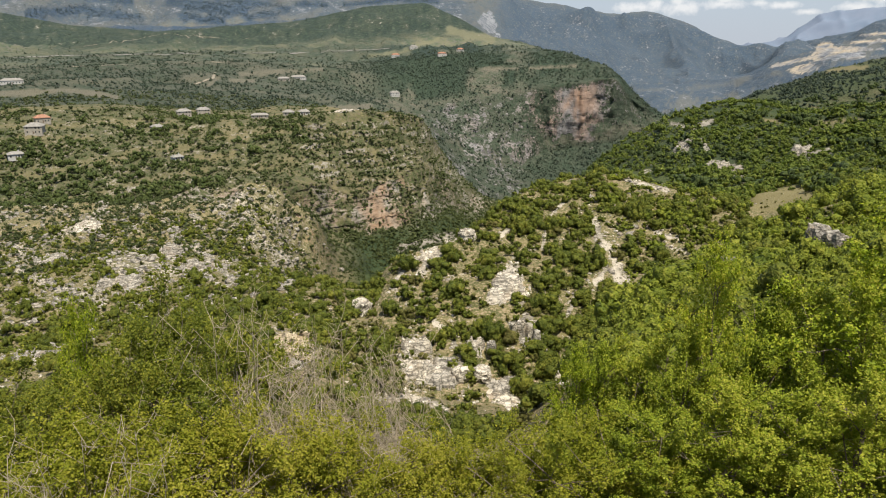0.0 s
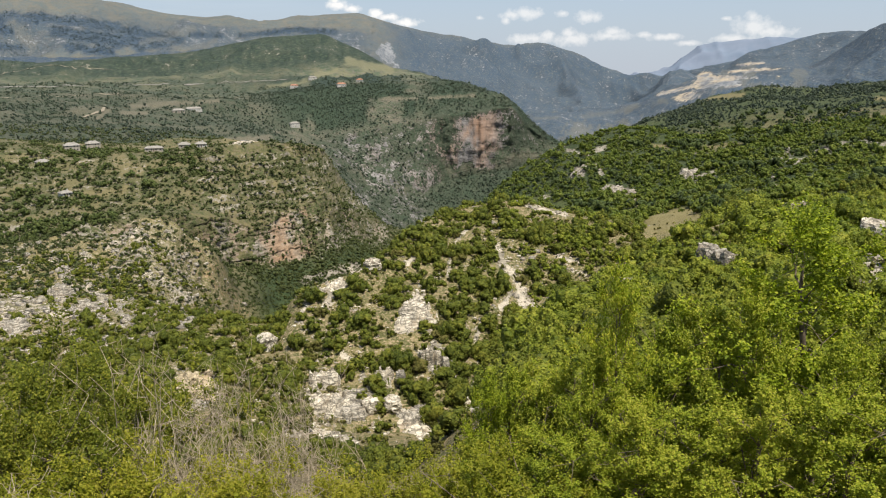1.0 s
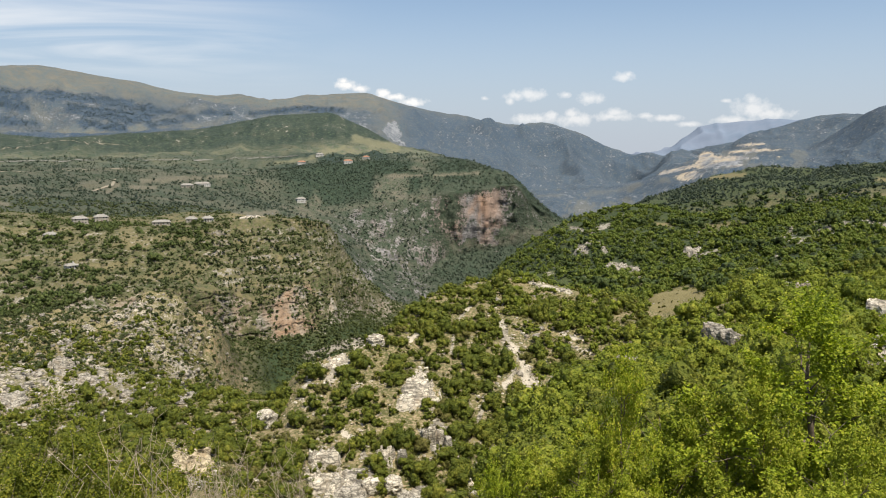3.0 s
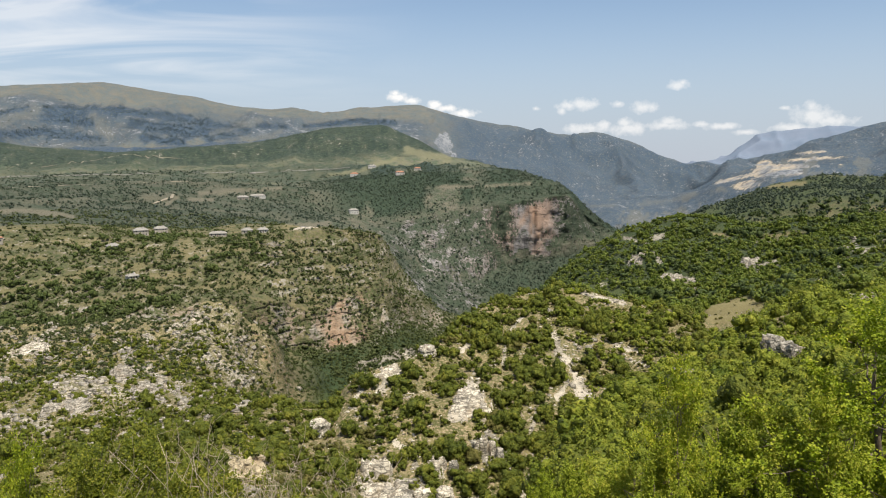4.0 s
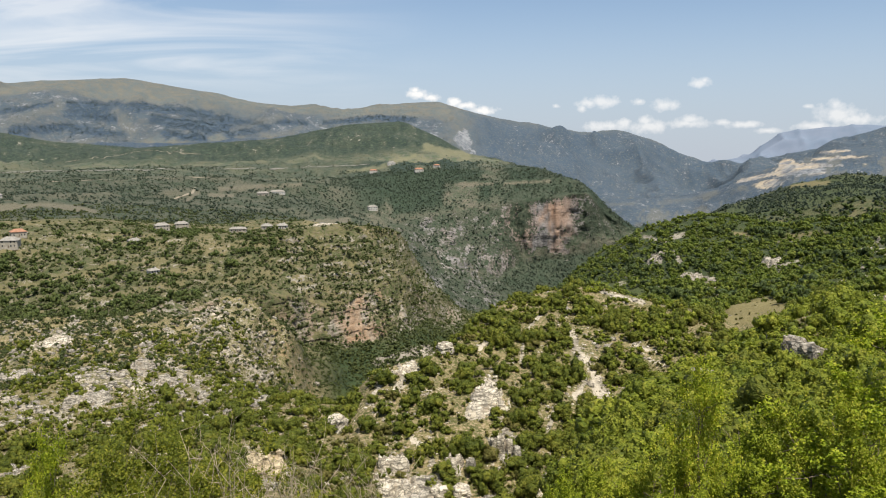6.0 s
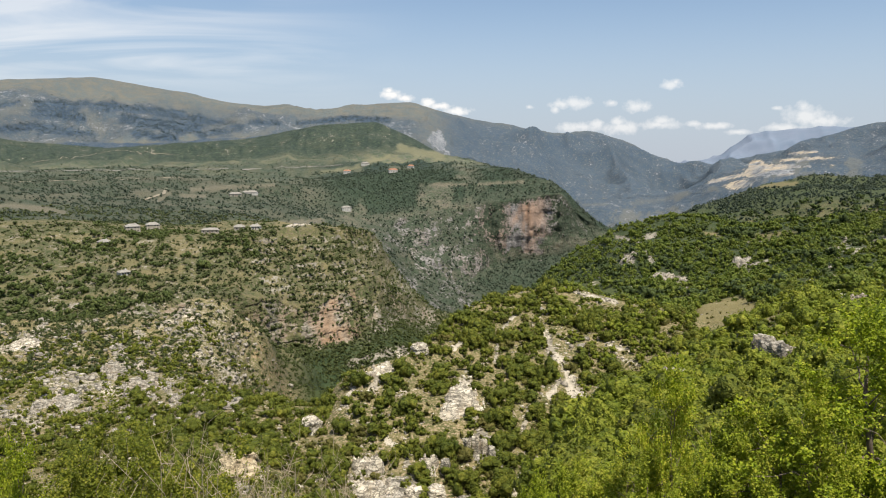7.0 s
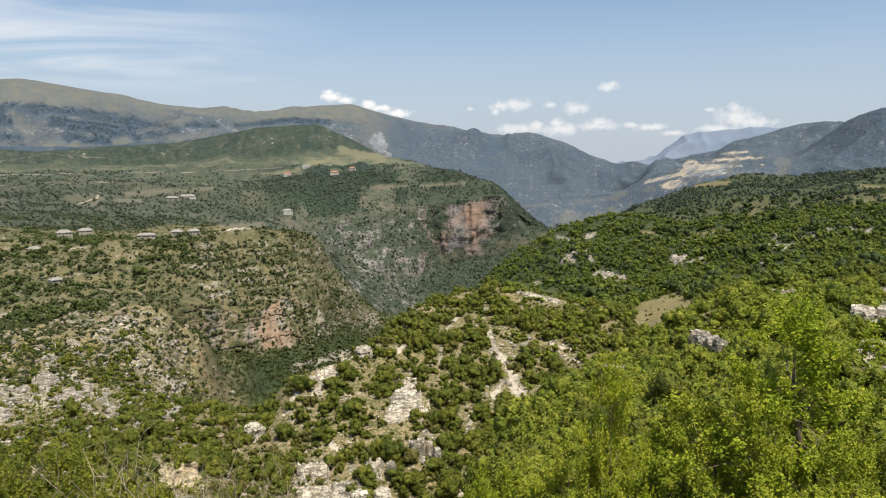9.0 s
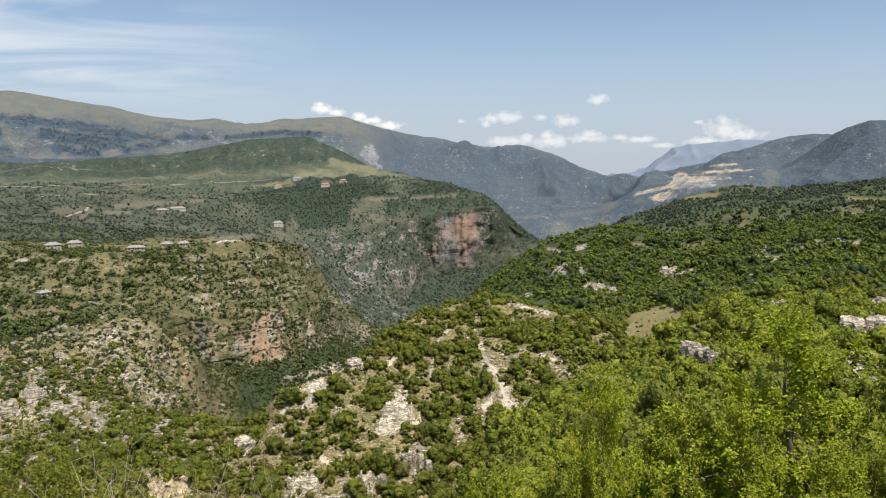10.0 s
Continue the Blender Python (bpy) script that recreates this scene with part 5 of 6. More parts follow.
CELL = seen_area()
nA = fbm(GX / 14, GY / 14, GZ / 14, 3)
nB = fbm(GX / 45, GY / 45, GZ / 45, 4)
DENS = np.clip(1 - 1.05 * ROCK, 0, 1) * (1 - 0.97 * DRYM) * (0.12 + 1.3 * smooth_step(-0.22, 0.22, nA + 0.4 * nB)) * (1 + 0.8 * WOODM)
SPUR = between(LINE["hollow"], LINE["spur_crest"] + 0.4, 0.2) * smooth_step(-22, -16, GB)
DENS = np.maximum(DENS, 0.7 * SPUR * np.clip(1 - 1.3 * ROCK, 0, 1) * (1 - 0.97 * DRYM))
DENS = DENS * (1 + 0.8 * (STRATA > 0.05) * (STRATA < 0.5)) * (1 - 0.6 * smooth_step(0.55, 0.75, STRATA))
FIELDS = between(LINE["cliff_top"], LINE["plateau_edge"], 0.05) * (1 - smooth_step(-14, -9, GB))
DENS = DENS * (1 - FIELDS + FIELDS * (0.18 + 2.2 * smooth_step(0.62, 0.9, TERRACE)))
# on the plateau the trees keep to groups and hedges, with grass between
_groves = fbm(GX / 75, GY / 28, GZ / 28, 3)
_flat = smooth_step(430, 480, GR) * (1 - smooth_step(1000, 1100, GR)) * (1 - smooth_step(0, 4, GB))
DENS = DENS * (1 - _flat + _flat * (0.22 + 1.9 * smooth_step(-0.02, 0.22, _groves)))
LOW = np.clip(DENS + 0.15, 0, 1)
# bushes thinned before the crags, the meadow, the stony gully, so the camera sees them
for b, e, wb, we in ((-3.0, -27.4, 2.6, 1.3), (4.5, -27.5, 2.2, 1.7), (-12.2, -24.8, 1.5, 1.7), (36.5, -12.2, 1.9, 1.9), (23.3, -12.4, 2.3, 1.0), (-6.9, -21.2, 0.9, 0.6)):
    DENS = DENS * (1 - 0.85 * patch(b, e, wb, we, 0, 1.2))
DENS = DENS * (1 + 1.5 * patch(-23.5, -5.6, 4.5, 0.55) + 1.2 * patch(-27, -6.8, 4.0, 0.5) + 2.5 * patch(-18, -6.35, 1.6, 0.22) + 2.0 * patch(-12, -6.4, 2.4, 0.22) + 1.0 * patch(-20, -10.0, 5.0, 0.45))
DENS = DENS * (1 - 0.95 * patch(23.3, -11.9, 2.3, 1.1, 8, 0.4))
# likewise just below the bare stone strips, which bushes would hide from the eye
for bends, half in STONE:
    if bends[0][1] < -11 and half > 0.15:
        for drop in (0.3, 0.8):
            DENS = DENS * (1 - 0.85 * streak([(b, e - drop) for b, e in bends], 1.15 * half))
GORGE = between(LINE["spur_crest"] + 0.3, LINE["cliff_foot"]) * smooth_step(-10, -8, GB) * (1 - smooth_step(6, 9, GB))
DENS = np.maximum(DENS, 1.2 * GORGE)
WESTHILL = between(LINE["spur_face"] + 0.35, LINE["west_crest"]) * (1 - smooth_step(-14, -9, GB))
DENS = DENS * (1 - 0.35 * WESTHILL) + 0.26 * WESTHILL


def pick(g, lo, hi, n, size, dens, gap=0.8):
    """Places for n plants between two distances, thick where the cover is thick and much ground shows to the camera."""
    inside = (GR >= lo) & (GR < hi)
    w = (CELL * dens * inside * (GR / size) ** 1.0).ravel()
    idx = g.choice(len(w), 3 * n, p=w / w.sum())
    # plants keep their distance from one another
    cx, cy = np.floor(GX.ravel()[idx] / (size * gap)).astype(np.int64), np.floor(GY.ravel()[idx] / (size * gap)).astype(np.int64)
    _, first = np.unique(cx * 100003 + cy, return_index=True)
    keep = np.sort(first)
    idx = np.concatenate([idx[keep], idx])[:n]
    b = GB.ravel()[idx] + g.uniform(-0.06, 0.06, n)
    r0 = GR.ravel()[idx]
    row = idx // NC
    nxt = GR[np.minimum(row + 1, NR - 1), idx % NC]
    f = g.uniform(0, 1, n)
    r = r0 + (nxt - r0) * f
    z = GZ.ravel()[idx] * (1 - f) + GZ[np.minimum(row + 1, NR - 1), idx % NC] * f
    return idx, b, r, np.stack([r * np.sin(np.radians(b)), r * np.cos(np.radians(b)), z], -1)


def strew(name, protos, pos, wide, tall, g, material, label, category="shrub"):
    co, fa, k = [], [], 0
    which = g.integers(0, len(protos), len(pos))
    turn = g.uniform(0, 6.283, len(pos))
    for q, (pc, pf) in enumerate(protos):
        s = np.flatnonzero(which == q)
        c, sn = np.cos(turn[s])[:, None], np.sin(turn[s])[:, None]
        x = (pc[None, :, 0] * c - pc[None, :, 1] * sn) * wide[s][:, None] + pos[s][:, None, 0]
        y = (pc[None, :, 0] * sn + pc[None, :, 1] * c) * wide[s][:, None] + pos[s][:, None, 1]
        z = pc[None, :, 2] * tall[s][:, None] + pos[s][:, None, 2] - 0.06 * tall[s][:, None]
        co.append(np.stack([x, y, z], -1).reshape(-1, 3))
        fa.append((pf[None] + (np.arange(len(s)) * len(pc))[:, None, None]).reshape(-1, 3) + k)
        k += len(s) * len(pc)
    ob = new(name, sheet(name, np.concatenate(co), np.concatenate(fa), material))
    return tagged(ob, label, category, kind="stuff")


g = np.random.default_rng(5)
# nearest shrubs on the spur, each a thing of its own
def bushes(name, n, lo, hi, smin, smax, material, dens, label, seed, squat=0.95):
    """Separate bushes, of five shapes, that stand apart from one another."""
    gg = np.random.default_rng(seed)
    shapes = [sheet(name, *shrub_points(seed + i, 900, 0.046, 15, body=(4, 6)), material) for i in range(5)]
    _, _, r, p = pick(gg, lo, hi, n, 0.5 * (smin + smax), dens, 0.75)
    for q in p:
        w = gg.uniform(smin, smax) * gg.uniform(0.75, 1.15)
        ob = new(name, shapes[gg.integers(0, 5)])
        ob.matrix_basis = Matrix.Translation((q[0], q[1], q[2] - 0.06 * w)) @ Matrix.Rotation(gg.uniform(0, 6.28), 4, "Z") @ Matrix.Diagonal((w, w * gg.uniform(0.8, 1.2), w * squat * gg.uniform(0.8, 1.2), 1))
        tagged(ob, label, "shrub", label + "s")


EAST = smooth_step(7, 10, GB) * (GS > LINE["spur_crest"]) + smooth_step(9, 14, GB) * (GS <= LINE["spur_crest"])
BANKSIDE = GS < LINE["bank_crest"] + 0.35
GULLY = np.where(BANKSIDE, smooth_step(9, 13, GB), smooth_step(20, 27, GB))
bushes("oak_shrub", 300, 60, 200, 2.4, 5.2, LEAF_OAK, DENS * (1 - 0.85 * GULLY), "dark green oak bush on the spur", 600)
bushes("green_shrub", 300, 36, 230, 2.8, 6.2, LEAF_BUSH, (DENS + 0.4 * BANKSIDE) * GULLY, "bright green rounded bush on the slope", 620)
bushes("brown_shrub", 200, 60, 230, 1.6, 3.6, LEAF_BROWN, (DENS + 0.1) * (1 - 0.9 * GULLY), "low brownish green bush on dry ground", 640, 0.8)
bushes("small_oak", 160, 60, 260, 3.2, 6.0, LEAF_OAK, DENS * (0.4 + WOODM), "small dark oak with a rounded crown", 660, 1.1)


def scrub(name, lo, hi, n, smin, smax, detail, leaf, material, dens, label, seed):
    gg = np.random.default_rng(seed)
    lobes, sprays, body = detail
    protos = [shrub_points(seed + 10 + i, sprays, leaf, lobes, 0.9, body) for i in range(6)]
    _, _, r, p = pick(gg, lo, hi, n, (smin + smax) / 2, dens)
    w = gg.uniform(smin, smax, n) * (0.7 + 0.6 * gg.random(n) ** 2)
    return strew(name, protos, p, w, w * gg.uniform(0.75, 1.2, n), gg, material, label)


FACE = np.clip(DENS + 0.10 * (ROCK > 0.2) * (GR > 250), 0, 2) * (1 - 0.8 * smooth_step(0.62, 0.72, ROCK))
NEAR, MID, FAR, DOT = (7, 125, (3, 5)), (4, 30, (3, 4)), (2, 10, (3, 4)), (1, 4, (3, 4))
scrub("scrub_bushes", 60, 200, 1500, 1.4, 3.6, NEAR, 0.08, LEAF_OAK, DENS * (1 - 0.8 * EAST), "dark green oak scrub covering the near spur", 100)
scrub("bright_bushes", 45, 300, 1100, 1.6, 4.8, NEAR, 0.08, LEAF_BUSH, (DENS + 0.3 * BANKSIDE) * np.maximum(GULLY, 0.4 * EAST), "bright green bushes filling the gully", 140)
scrub("spur_scrub", 170, 350, 1900, 1.8, 5.0, (5, 36, (3, 5)), 0.11, LEAF_OAK, DENS * (1 - 0.5 * EAST), "oak scrub over the crest of the spur", 180)
scrub("low_scrub", 28, 350, 6500, 0.4, 1.5, (2, 12, (3, 4)), 0.16, LEAF_BROWN, LOW, "low olive-green scrub between the rocks", 220)
scrub("slope_scrub", 270, 620, 6500, 1.2, 3.9, MID, 0.17, LEAF_SCRUB, FACE * (1 - 0.9 * EAST), "mixed scrub over the gorge slopes", 260)
PATCHY = smooth_step(-0.12, 0.12, nB)
scrub("far_slope_trees", 600, 1200, 3200, 2.0, 5.5, FAR, 0.25, LEAF_FAR, (0.1 + DENS) * (1 - DRYM) * smooth_step(13, 17, GB) * (GS > LINE["cliff_top"]) * (0.25 + smooth_step(-0.1, 0.15, nB)), "trees dotted over the farther ridge, greyed by painted haze", 290)
scrub("east_scrub", 230, 680, 3200, 2.4, 6.4, MID, 0.14, LEAF_EAST, (DENS + 0.25 * (1 - DRYM)) * EAST * (1 - 0.5 * PATCHY) * (GS < LINE["cliff_top"]), "dark green scrub over the eastern slopes", 300)
scrub("east_trees", 240, 800, 650, 5.0, 8.5, (7, 50, (4, 5)), 0.10, LEAF_GROVE, (DENS + 0.05) * (1 - DRYM) * EAST * (1.05 - PATCHY), "dark round trees standing out of the eastern scrub", 330)
scrub("village_trees", 480, 800, 700, 4.5, 9.0, (7, 50, (4, 5)), 0.10, LEAF_GROVE, (DENS + 0.05) * (1 - DRYM) * (1 - smooth_step(-14, -10, GB)) * smooth_step(-0.05, 0.2, nB), "leafy green trees in groups about the village terraces", 350)
scrub("east_bushes", 230, 700, 2300, 2.4, 6.4, MID, 0.14, LEAF_EAST, (DENS + 0.1 * (1 - DRYM)) * smooth_step(15, 24, GB) * (0.1 + PATCHY), "bright green bushes over the eastern slopes", 310)
scrub("plateau_trees", 480, 1050, 8500, 1.6, 4.8, FAR, 0.22, LEAF_SCRUB, FACE * (1 - EAST), "scattered trees and scrub over the plateau terraces", 340)
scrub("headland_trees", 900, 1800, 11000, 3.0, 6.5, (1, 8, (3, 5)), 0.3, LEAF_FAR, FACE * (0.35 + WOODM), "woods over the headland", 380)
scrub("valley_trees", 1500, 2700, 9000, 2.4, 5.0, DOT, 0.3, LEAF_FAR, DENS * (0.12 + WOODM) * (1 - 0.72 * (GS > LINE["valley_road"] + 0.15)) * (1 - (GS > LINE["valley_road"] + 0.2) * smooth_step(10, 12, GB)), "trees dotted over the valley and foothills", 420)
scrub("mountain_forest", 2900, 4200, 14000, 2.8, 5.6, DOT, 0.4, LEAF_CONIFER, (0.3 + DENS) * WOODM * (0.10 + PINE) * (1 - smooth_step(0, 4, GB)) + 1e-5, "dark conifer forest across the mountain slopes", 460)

# ---------------------------------------------------------------- rocks
def sighted(b, e, start="lower_bank"):
    """The place where the ground first shows in a direction: distance and height."""
    c = int(np.argmin(np.abs(BEAR - b)))
    i0 = int(SPAN[LINE[start]])
    above = np.flatnonzero(GEL[i0:, c] >= e)
    i = i0 + (int(above[0]) if len(above) else NR - i0 - 1)
    return float(GR[i, c]), float(GZ[i, c])


def in_view(b, e, start="lower_bank"):
    r, z = sighted(b, e, start)
    return Vector((r * math.sin(radians(b)), r * math.cos(radians(b)), z)), r


def outcrop(b, e, w, h, beds, material, label, taper=0.45, seed=0):
    """Bedrock that breaks through the slope: level beds, stepped and jointed, sinking into the ground at the rim."""
    at, r = in_view(b, e)
    n = 44
    u, v = np.meshgrid(np.linspace(-1, 1, n), np.linspace(-1, 1, n))
    c, s = math.cos(radians(b)), math.sin(radians(b))
    across, along = u * w * 0.72, v * w * 0.62
    x, y = at.x + across * c + along * s, at.y - across * s + along * c
    z = np.array([ground_at(math.degrees(math.atan2(q, k)), math.hypot(q, k)) for q, k in zip(x.ravel(), y.ravel())]).reshape(n, n)
    k = seed * 5.3
    rim = 1.05 - np.sqrt(u * u + v * v) + 0.75 * fbm(u * 2.6 + k, v * 2.6, np.zeros_like(u), 4, 0.6)
    mound = smooth_step(0.12, 0.50 + 0.3 * taper, rim) * smooth_step(1.0, 0.8, np.maximum(np.abs(u), np.abs(v)))
    lump = 0.62 + 0.55 * fbm(u * 2.2 + k, v * 2.2, np.ones_like(u), 4, 0.6)
    zz = z + 0.85 * h * mound * lump - 0.45 * (1 - mound) - 0.2
    bed = max(0.3, 0.8 * h / beds)
    q = zz / bed + 0.5 * fbm(across / 2.5 + k, along / 2.5, np.zeros_like(u), 2)
    f = q - np.floor(q)
    step = np.floor(q) + smooth_step(0.70, 0.98, f)
    joint = np.abs(value_noise(across / 1.3 + k, along / 2.4, np.floor(q) * 1.7))
    stepped = zz + (step - q) * bed * 0.9 - 0.5 * bed * (1 - smooth_step(0.0, 0.07, joint))
    zz = np.where(mound > 0.02, stepped, zz) + 0.06 * fbm(across / 0.5, along / 0.5, zz, 2)
    co = np.stack([x - at.x, y - at.y, zz - at.z], -1).reshape(-1, 3)
    i, j = np.meshgrid(np.arange(n - 1), np.arange(n - 1), indexing="ij")
    fa = np.stack([i * n + j, i * n + j + 1, (i + 1) * n + j + 1, (i + 1) * n + j], -1).reshape(-1, 4)
    ob = new("rock_outcrop", sheet("rock_outcrop", co, fa, material))
    ob.matrix_basis = Matrix.Translation(at)
    return tagged(ob, label, "rock", "limestone outcrops")


def boulder(b, e, w, h, material, label, seed, lift=0.0, block=0.0):
    """A weathered boulder, rounded or blocky, broken by joints."""
    bm = bmesh.new()
    bmesh.ops.create_icosphere(bm, subdivisions=3, radius=0.5)
    for v in bm.verts:
        p = v.co.normalized()
        if block:
            m = max(abs(p.x), abs(p.y), abs(p.z))
            p = p * (1 - block) + p / m * block
        n = noise.fractal(p * 2.2 + Vector((seed * 7.1, 0, 0)), 0.8, 2.1, 4)
        crack = abs(noise.noise(p * 3.1 + Vector((0, seed * 3.3, 0))))
        v.co = p * 0.5 * (1 + 0.16 * n - 0.22 * max(0, 0.12 - crack) / 0.12)
        v.co.x *= w; v.co.y *= w * 0.8; v.co.z *= h * 1.3
    me = bpy.data.meshes.new("boulder")
    bm.to_mesh(me); bm.free()
    me.materials.append(material)
    at, r = in_view(b, e)
    ob = new("boulder", me)
    ob.matrix_basis = Matrix.Translation(at + Vector((0, 0, lift + h * 0.3))) @ Matrix.Rotation(-radians(b) + seed, 4, "Z")
    return tagged(ob, label, "rock", "pale boulders")


# bearing, angle, width, height, beds
for k, (b, e, w, h, beds, mat, taper, label) in enumerate(CRAGS):
    outcrop(b, e, w, h, beds, ROCK_WHITE if mat == "white" else ROCK_GREY, label, taper, seed=k)

for k, (b, e, w, h, mat, lift, block, label) in enumerate((
        (-6.9, -20.6, 4.2, 3.0, ROCK_WHITE, 0.0, 0.4, "rounded pale boulder in dark scrub"),
        (5.0, -22.4, 1.3, 2.6, ROCK_WHITE, 0.5, 0.6, "upright pale rock pillar on a ledge"),
        (5.6, -22.4, 1.4, 2.9, ROCK_WHITE, 0.5, 0.6, "upright pale rock pillar on a ledge"),
        (6.2, -22.5, 1.4, 2.7, ROCK_WHITE, 0.5, 0.6, "tallest pale rock pillar on a ledge"),
        (6.8, -22.7, 1.6, 2.2, ROCK_GREY, 0.4, 0.5, "leaning grey rock block on a ledge"),
        (3.3, -23.8, 1.6, 2.8, ROCK_GREY, 0.0, 0.55, "slim grey boulder in the gully"),
        (0.9, -25.4, 3.0, 2.2, ROCK_WHITE, 0.0, 0.4, "white boulder beside a crag"),
        (2.6, -25.4, 3.4, 1.9, ROCK_WHITE, 0.0, 0.7, "broken pale boulder in the gully"),
        (-8.3, -17.4, 3.0, 1.8, ROCK_GREY, 0.0, 0.4, "small grey boulder on the spur edge"),
        (1.3, -15.2, 3.6, 2.4, ROCK_WHITE, 0.0, 0.5, "white block on the spur shoulder"),
        (36.0, -11.7, 3.4, 2.6, ROCK_WHITE, 0.0, 0.75, "large white limestone block on the slope"),
        (38.0, -11.7, 4.4, 3.0, ROCK_WHITE, 0.0, 0.75, "large white limestone block beside another"),
        (36.8, -13.2, 3.2, 1.2, ROCK_WHITE, 0.0, 0.6, "flat white limestone block on the slope"),
        (25.9, -15.2, 2.8, 3.4, ROCK_GREY, 0.0, 0.8, "tall grey rock face under overhanging trees"),
        (27.0, -15.1, 2.6, 2.8, ROCK_GREY, 0.0, 0.75, "grey rock block under overhanging trees"))):
    boulder(b, e, w, h, mat, label, k + 1, lift, block)


def cream_bank():
    """The bare cream-coloured bank of earth and rock below the bushes."""
    g = np.random.default_rng(77)
    at, r = in_view(-12.2, -23.6)
    n, m = 26, 18
    u, v = np.meshgrid(np.linspace(-1, 1, n), np.linspace(0, 1, m))
    half = 0.5 * 5.0 * (1 - 0.15 * v) * (1 + 0.3 * fbm(v * 4, v * 0 + 2, v * 0, 3))
    x = u * half
    y = v * 4.0 + 0.8 * u * u
    z = -0.9 + v ** 0.8 * 3.4 * (1 - 0.25 * np.abs(u) ** 2.5) + 0.5 * fbm(u * 3, v * 0, v * 0 + 5, 3)
    rough = fbm(x / 1.1, y / 1.1, z / 0.6, 4)
    y = y + rough * 1.1
    z = z + fbm(x / 0.8 + 9, y / 0.8, z, 3) * 0.25
    co = np.stack([x, y, z], -1).reshape(-1, 3)
    i, j = np.meshgrid(np.arange(m - 1), np.arange(n - 1), indexing="ij")
    fa = np.stack([i * n + j, i * n + j + 1, (i + 1) * n + j + 1, (i + 1) * n + j], -1).reshape(-1, 4)
    me = sheet("earth_bank", co, fa, ROCK_CREAM)
    ob = new("earth_bank", me)
    ob.matrix_basis = Matrix.Translation(at) @ Matrix.Rotation(radians(12.2), 4, "Z")
    tagged(ob, "bare cream-coloured earth bank with crumbling face", "bank")


cream_bank()


def rubble(name, lo, hi, n, smin, smax, material, dens, label, seed):
    """Loose angular stones, flat-bedded, over the bare ground."""
    gg = np.random.default_rng(seed)
    cube = np.array([(x, y, z) for z in (0, 1) for y in (-0.5, 0.5) for x in (-0.5, 0.5)], float)
    tri = np.array([(0, 2, 3), (0, 3, 1), (4, 5, 7), (4, 7, 6), (0, 1, 5), (0, 5, 4), (2, 6, 7), (2, 7, 3), (0, 4, 6), (0, 6, 2), (1, 3, 7), (1, 7, 5)])
    protos = []
    for _ in range(10):
        c = cube * np.array([1, 0.75, 0.5]) + gg.normal(size=(8, 3)) * 0.11
        c[4:, :2] *= 0.82
        c[:, 2] -= 0.1
        protos.append((c, tri))
    _, _, r, p = pick(gg, lo, hi, n, (smin + smax) / 2, dens)
    w = smin + (smax - smin) * gg.random(n) ** 2.2
    ob = strew(name, protos, p, w, w * gg.uniform(0.6, 1.3, n), gg, material, label, "stones")
    return ob


BARE = np.clip(ROCK, 0, 1) ** 1.3 + 0.02
rubble("loose_stones", 60, 260, 5000, 0.15, 0.8, ROCK_WHITE, BARE * (1 - 0.6 * WESTHILL), "loose pale limestone stones on bare ground", 510)
rubble("hill_stones", 150, 450, 2600, 0.4, 2.4, ROCK_GREY, BARE * (WESTHILL + 0.1), "grey limestone blocks over the rocky hill", 520)

# ---------------------------------------------------------------- houses and roads
def block(w, d, h, z0=0.0):
    bm = bmesh.new()
    bmesh.ops.create_cube(bm, size=1)
    for v in bm.verts:
        v.co = Vector((v.co.x * w, v.co.y * d, (v.co.z + 0.5) * h + z0))
    return bm


def part(name, bm, material, parent, label=""):
    me = bpy.data.meshes.new(name)
    bm.to_mesh(me); bm.free()
    me.materials.append(material)
    ob = new(name, me)
    ob.parent = parent
    return tagged(ob, label)


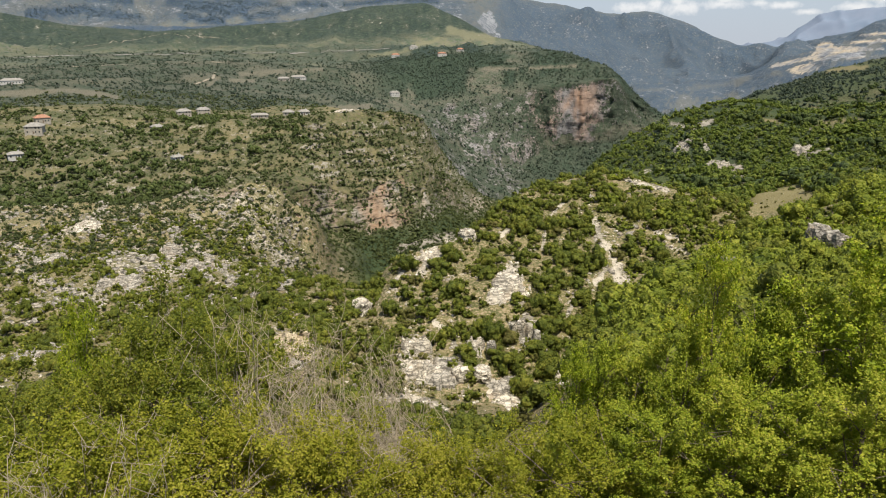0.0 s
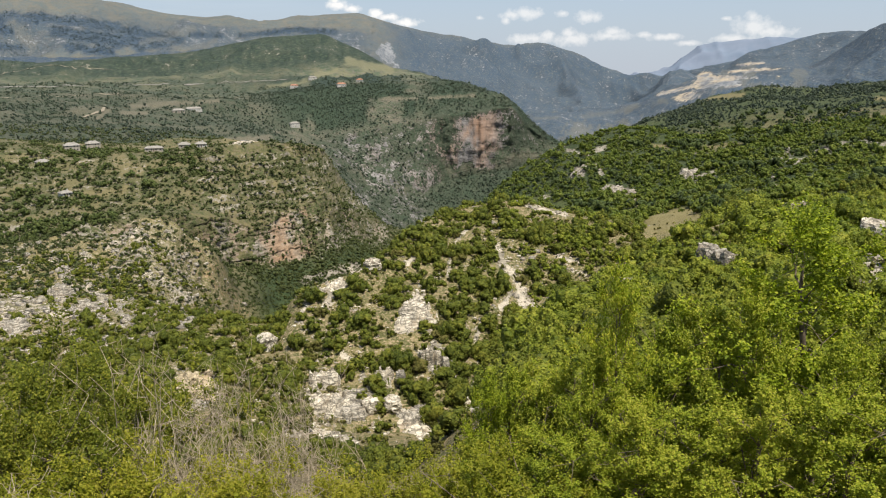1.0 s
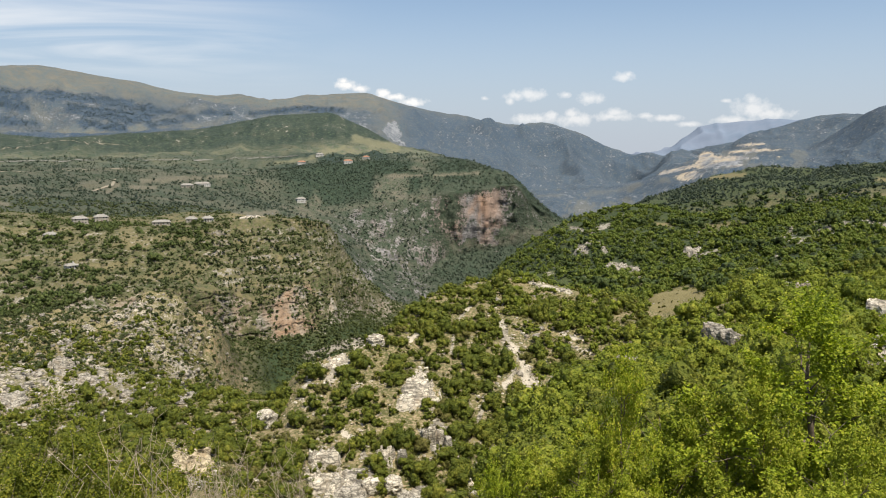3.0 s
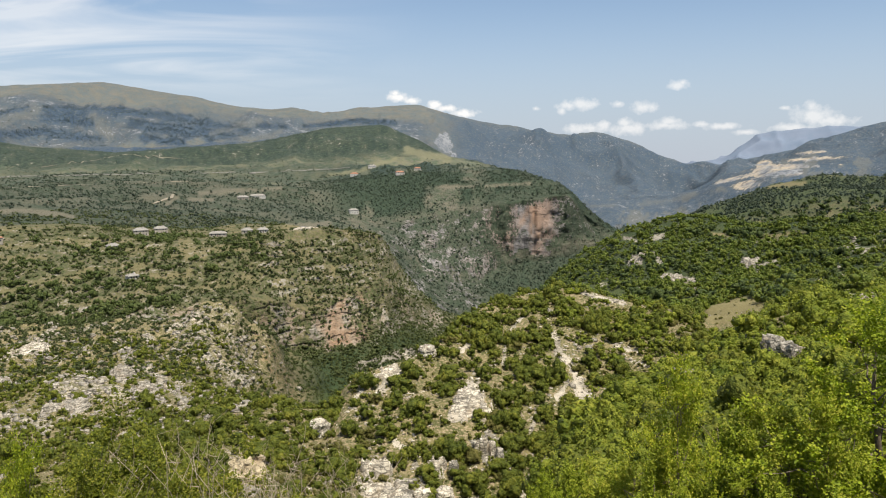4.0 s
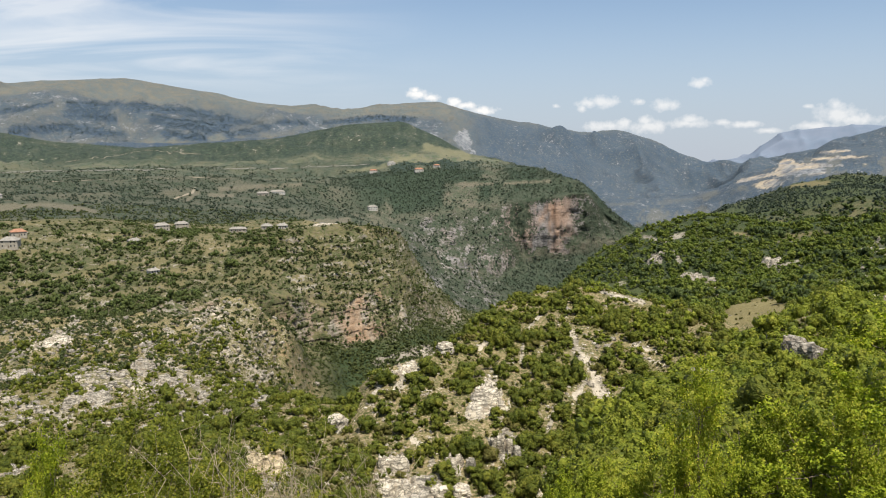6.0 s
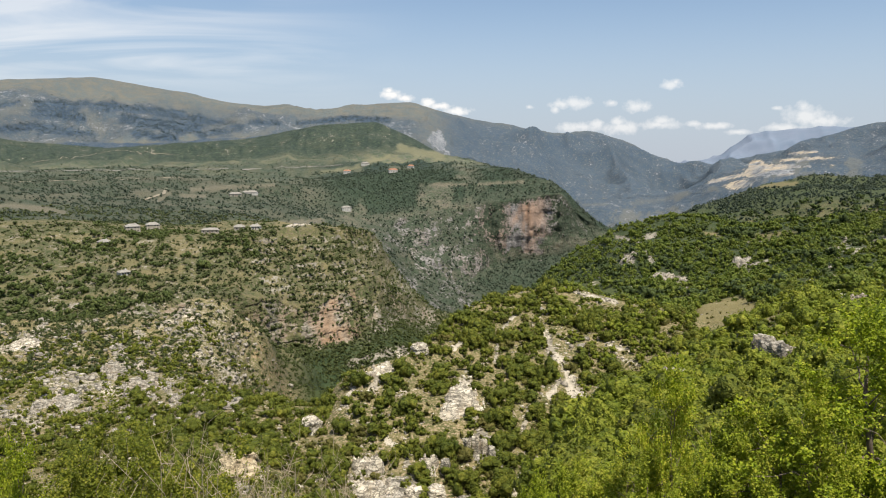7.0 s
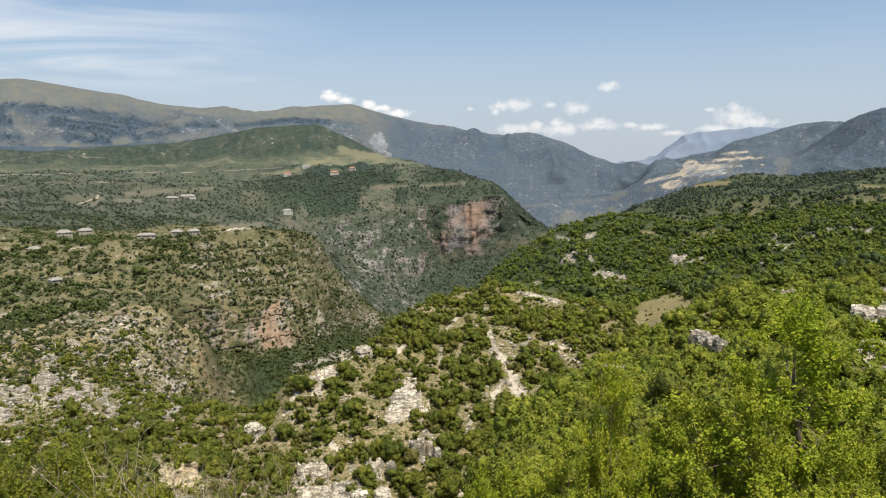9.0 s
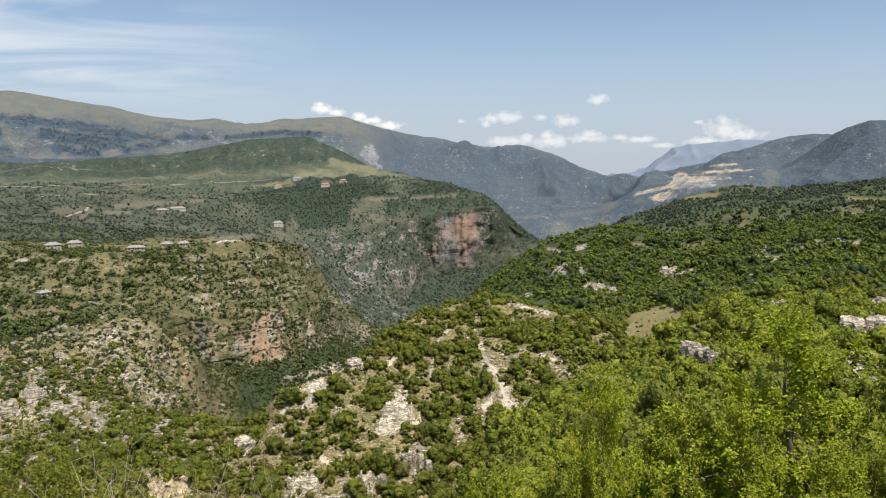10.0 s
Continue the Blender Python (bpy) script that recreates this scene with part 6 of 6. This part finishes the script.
def house(b, e, w, d, h, turn, wall, roof, label, hip=True, start="west_crest"):
    at, r = in_view(b, e, start)
    root = new("house")
    root.matrix_basis = Matrix.Translation(at) @ Matrix.Rotation(radians(turn) - radians(b), 4, "Z")
    part("wall", block(w, d, h + 1.5, -1.5), wall, root)
    bm = bmesh.new()
    o, top = 0.5, h + 0.28 * min(w, d)
    low = [bm.verts.new((x * (w / 2 + o), y * (d / 2 + o), h)) for x, y in ((-1, -1), (1, -1), (1, 1), (-1, 1))]
    base2 = [bm.verts.new((v.co.x, v.co.y, h - 0.25)) for v in low]
    inset = d * 0.45 if hip else 0
    ridge = [bm.verts.new((x * (w / 2 + o - inset), 0, top)) for x in (-1, 1)]
    bm.faces.new((low[0], low[1], ridge[1], ridge[0])); bm.faces.new((low[2], low[3], ridge[0], ridge[1]))
    bm.faces.new((low[1], low[2], ridge[1])); bm.faces.new((low[3], low[0], ridge[0]))
    for i in range(4):
        bm.faces.new((low[(i + 1) % 4], low[i], base2[i], base2[(i + 1) % 4]))
    bm.faces.new(base2[::-1])
    tiles = part("roof", bm, roof, root)
    bm = block(0.7, 0.7, 1.6, top - 0.9)
    for v in bm.verts:
        v.co.x += w * 0.18
    part("chimney", bm, wall, tiles, "square chimney")
    bm = block(1.0, 0.16, 2.05, 0.0)
    for v in bm.verts:
        v.co.y -= d / 2
    part("door", bm, BARK, root, "dark wooden door")
    n = max(2, int(w / 3.2))
    for i in range(n):
        x = (i - (n - 1) / 2) * w / n
        if abs(x) < 1.2:
            x += 1.6
        for lev in range(1 if h < 4.5 else 2):
            bm = block(0.9, 0.14, 1.2, 1.0 + 2.9 * lev)
            for v in bm.verts:
                v.co.x += x; v.co.y -= d / 2
            part("window", bm, GLASS_DARK, root)
    return tagged(root, label, "house", "houses on the plateau")


for row in ((-18.7, -6.0, 12, 8, 5.2, 8, WALL_STONE, ROOF_GREY, "pale stone house with a grey slate roof"),
            (-17.4, -6.0, 12, 8, 5.2, 8, WALL_STONE, ROOF_GREY, "pale stone house with a grey slate roof"),
            (-28.0, -6.75, 12, 9, 5.5, -15, WALL_STONE, ROOF_GREY, "grey stone house beside bare ground"),
            (-27.5, -6.15, 11, 8, 4.0, 10, WALL_STONE, ROOF_RED, "low stone house with a red tiled roof"),
            (-29.3, -8.2, 10, 6, 3.0, 5, WALL_WHITE, ROOF_GREY, "long white single-storey house"),
            (-19.4, -8.95, 7, 5, 2.6, 25, WALL_WHITE, ROOF_GREY, "small white stone hut on a terrace"),
            (-13.6, -6.25, 14, 6, 2.8, -5, WALL_STONE, ROOF_GREY, "long low stone building on the plateau"),
            (-10.5, -6.1, 8, 6, 2.8, 4, WALL_WHITE, ROOF_GREY, "white single-storey house behind trees"),
            (-11.6, -6.15, 9, 7, 3.0, 0, WALL_STONE, ROOF_GREY, "small stone house behind trees"),
            (-20.5, -7.0, 9, 7, 3.4, 20, WALL_STONE, ROOF_GREY, "small stone house on a terrace")):
    house(*row)
for row in ((-3.9, -2.15, 17, 10, 5, 0, WALL_WHITE, ROOF_RED, "village house with a red tiled roof"),
            (-0.6, -2.05, 18, 10, 5, 10, WALL_WHITE, ROOF_RED, "long village house with a red tiled roof"),
            (0.7, -1.8, 13, 9, 5, -10, WALL_WHITE, ROOF_RED, "village house with a red tiled roof"),
            (-2.6, -1.6, 18, 10, 5, 5, WALL_WHITE, ROOF_GREY, "white village house with a grey roof"),
            (-10.8, -3.6, 26, 10, 4, 5, WALL_WHITE, ROOF_GREY, "long white shed in the fields"),
            (-11.8, -3.75, 18, 9, 3.5, 5, WALL_STONE, ROOF_GREY, "pale farm shed in the fields"),
            (-28.9, -3.5, 26, 10, 4, 0, WALL_WHITE, ROOF_GREY, "long white farm shed in the valley"),
            (-4.0, -4.9, 16, 10, 6, 12, WALL_WHITE, ROOF_GREY, "single white house below the village")):
    house(*row, start="side_gorge")


def road(points, width, material, name, label, start="west_crest", lift=0.5):
    """A strip laid over the ground along directions from the viewer's eye."""
    b, e = (np.array(c, float) for c in zip(*points))
    t = np.linspace(0, len(points) - 1, 24 * (len(points) - 1) + 1)
    bb, ee = np.interp(t, np.arange(len(b)), b), np.interp(t, np.arange(len(e)), e)
    rr = np.array([sighted(x, y, start)[0] for x, y in zip(bb, ee)])
    k = np.ones(7) / 7
    rr = np.convolve(np.pad(rr, 3, mode="edge"), k, "valid")
    pts = np.array([(r * math.sin(radians(x)), r * math.cos(radians(x)), 0) for x, r in zip(bb, rr)])
    tan = unit(np.gradient(pts, axis=0))
    side = np.stack([-tan[:, 1], tan[:, 0], np.zeros(len(tan))], -1) * width / 2
    lanes = [pts + side, pts, pts - side]
    for lane in lanes:
        for q in lane:
            q[2] = ground_at(math.degrees(math.atan2(q[0], q[1])), math.hypot(q[0], q[1])) + lift
    n = len(pts)
    co = np.concatenate(lanes)
    fa = np.concatenate([np.stack([np.arange(n - 1) + o + n, np.arange(n - 1) + o + n + 1, np.arange(n - 1) + o + 1, np.arange(n - 1) + o], -1) for o in (0, n)])
    ob = new(name, sheet(name, co, fa, material))
    return tagged(ob, label, "road", kind="structure")


road(((-34, -1.85), (-26, -1.95), (-17.6, -1.85), (-10, -1.8), (-4.2, -1.6)), 5, ASPHALT, "road_valley", "grey road running straight across the valley", "side_gorge", 0.7)
road(((-34, -2.6), (-26, -2.55), (-20, -2.45), (-14, -2.4)), 3, TRACK, "road_fields", "pale track between fields", "side_gorge", 0.7)
road(((-24.5, -1.3), (-21.5, -0.9), (-19.5, -0.5), (-17, -0.75), (-14, -0.9)), 2.5, TRACK, "road_foothill", "pale track climbing the foothill", "valley_road", 0.8)
road(((-17.9, -3.9), (-16.6, -3.5), (-16.4, -3.1)), 4, TRACK, "road_farm", "pale farm track between green fields", "side_gorge", 1.0)
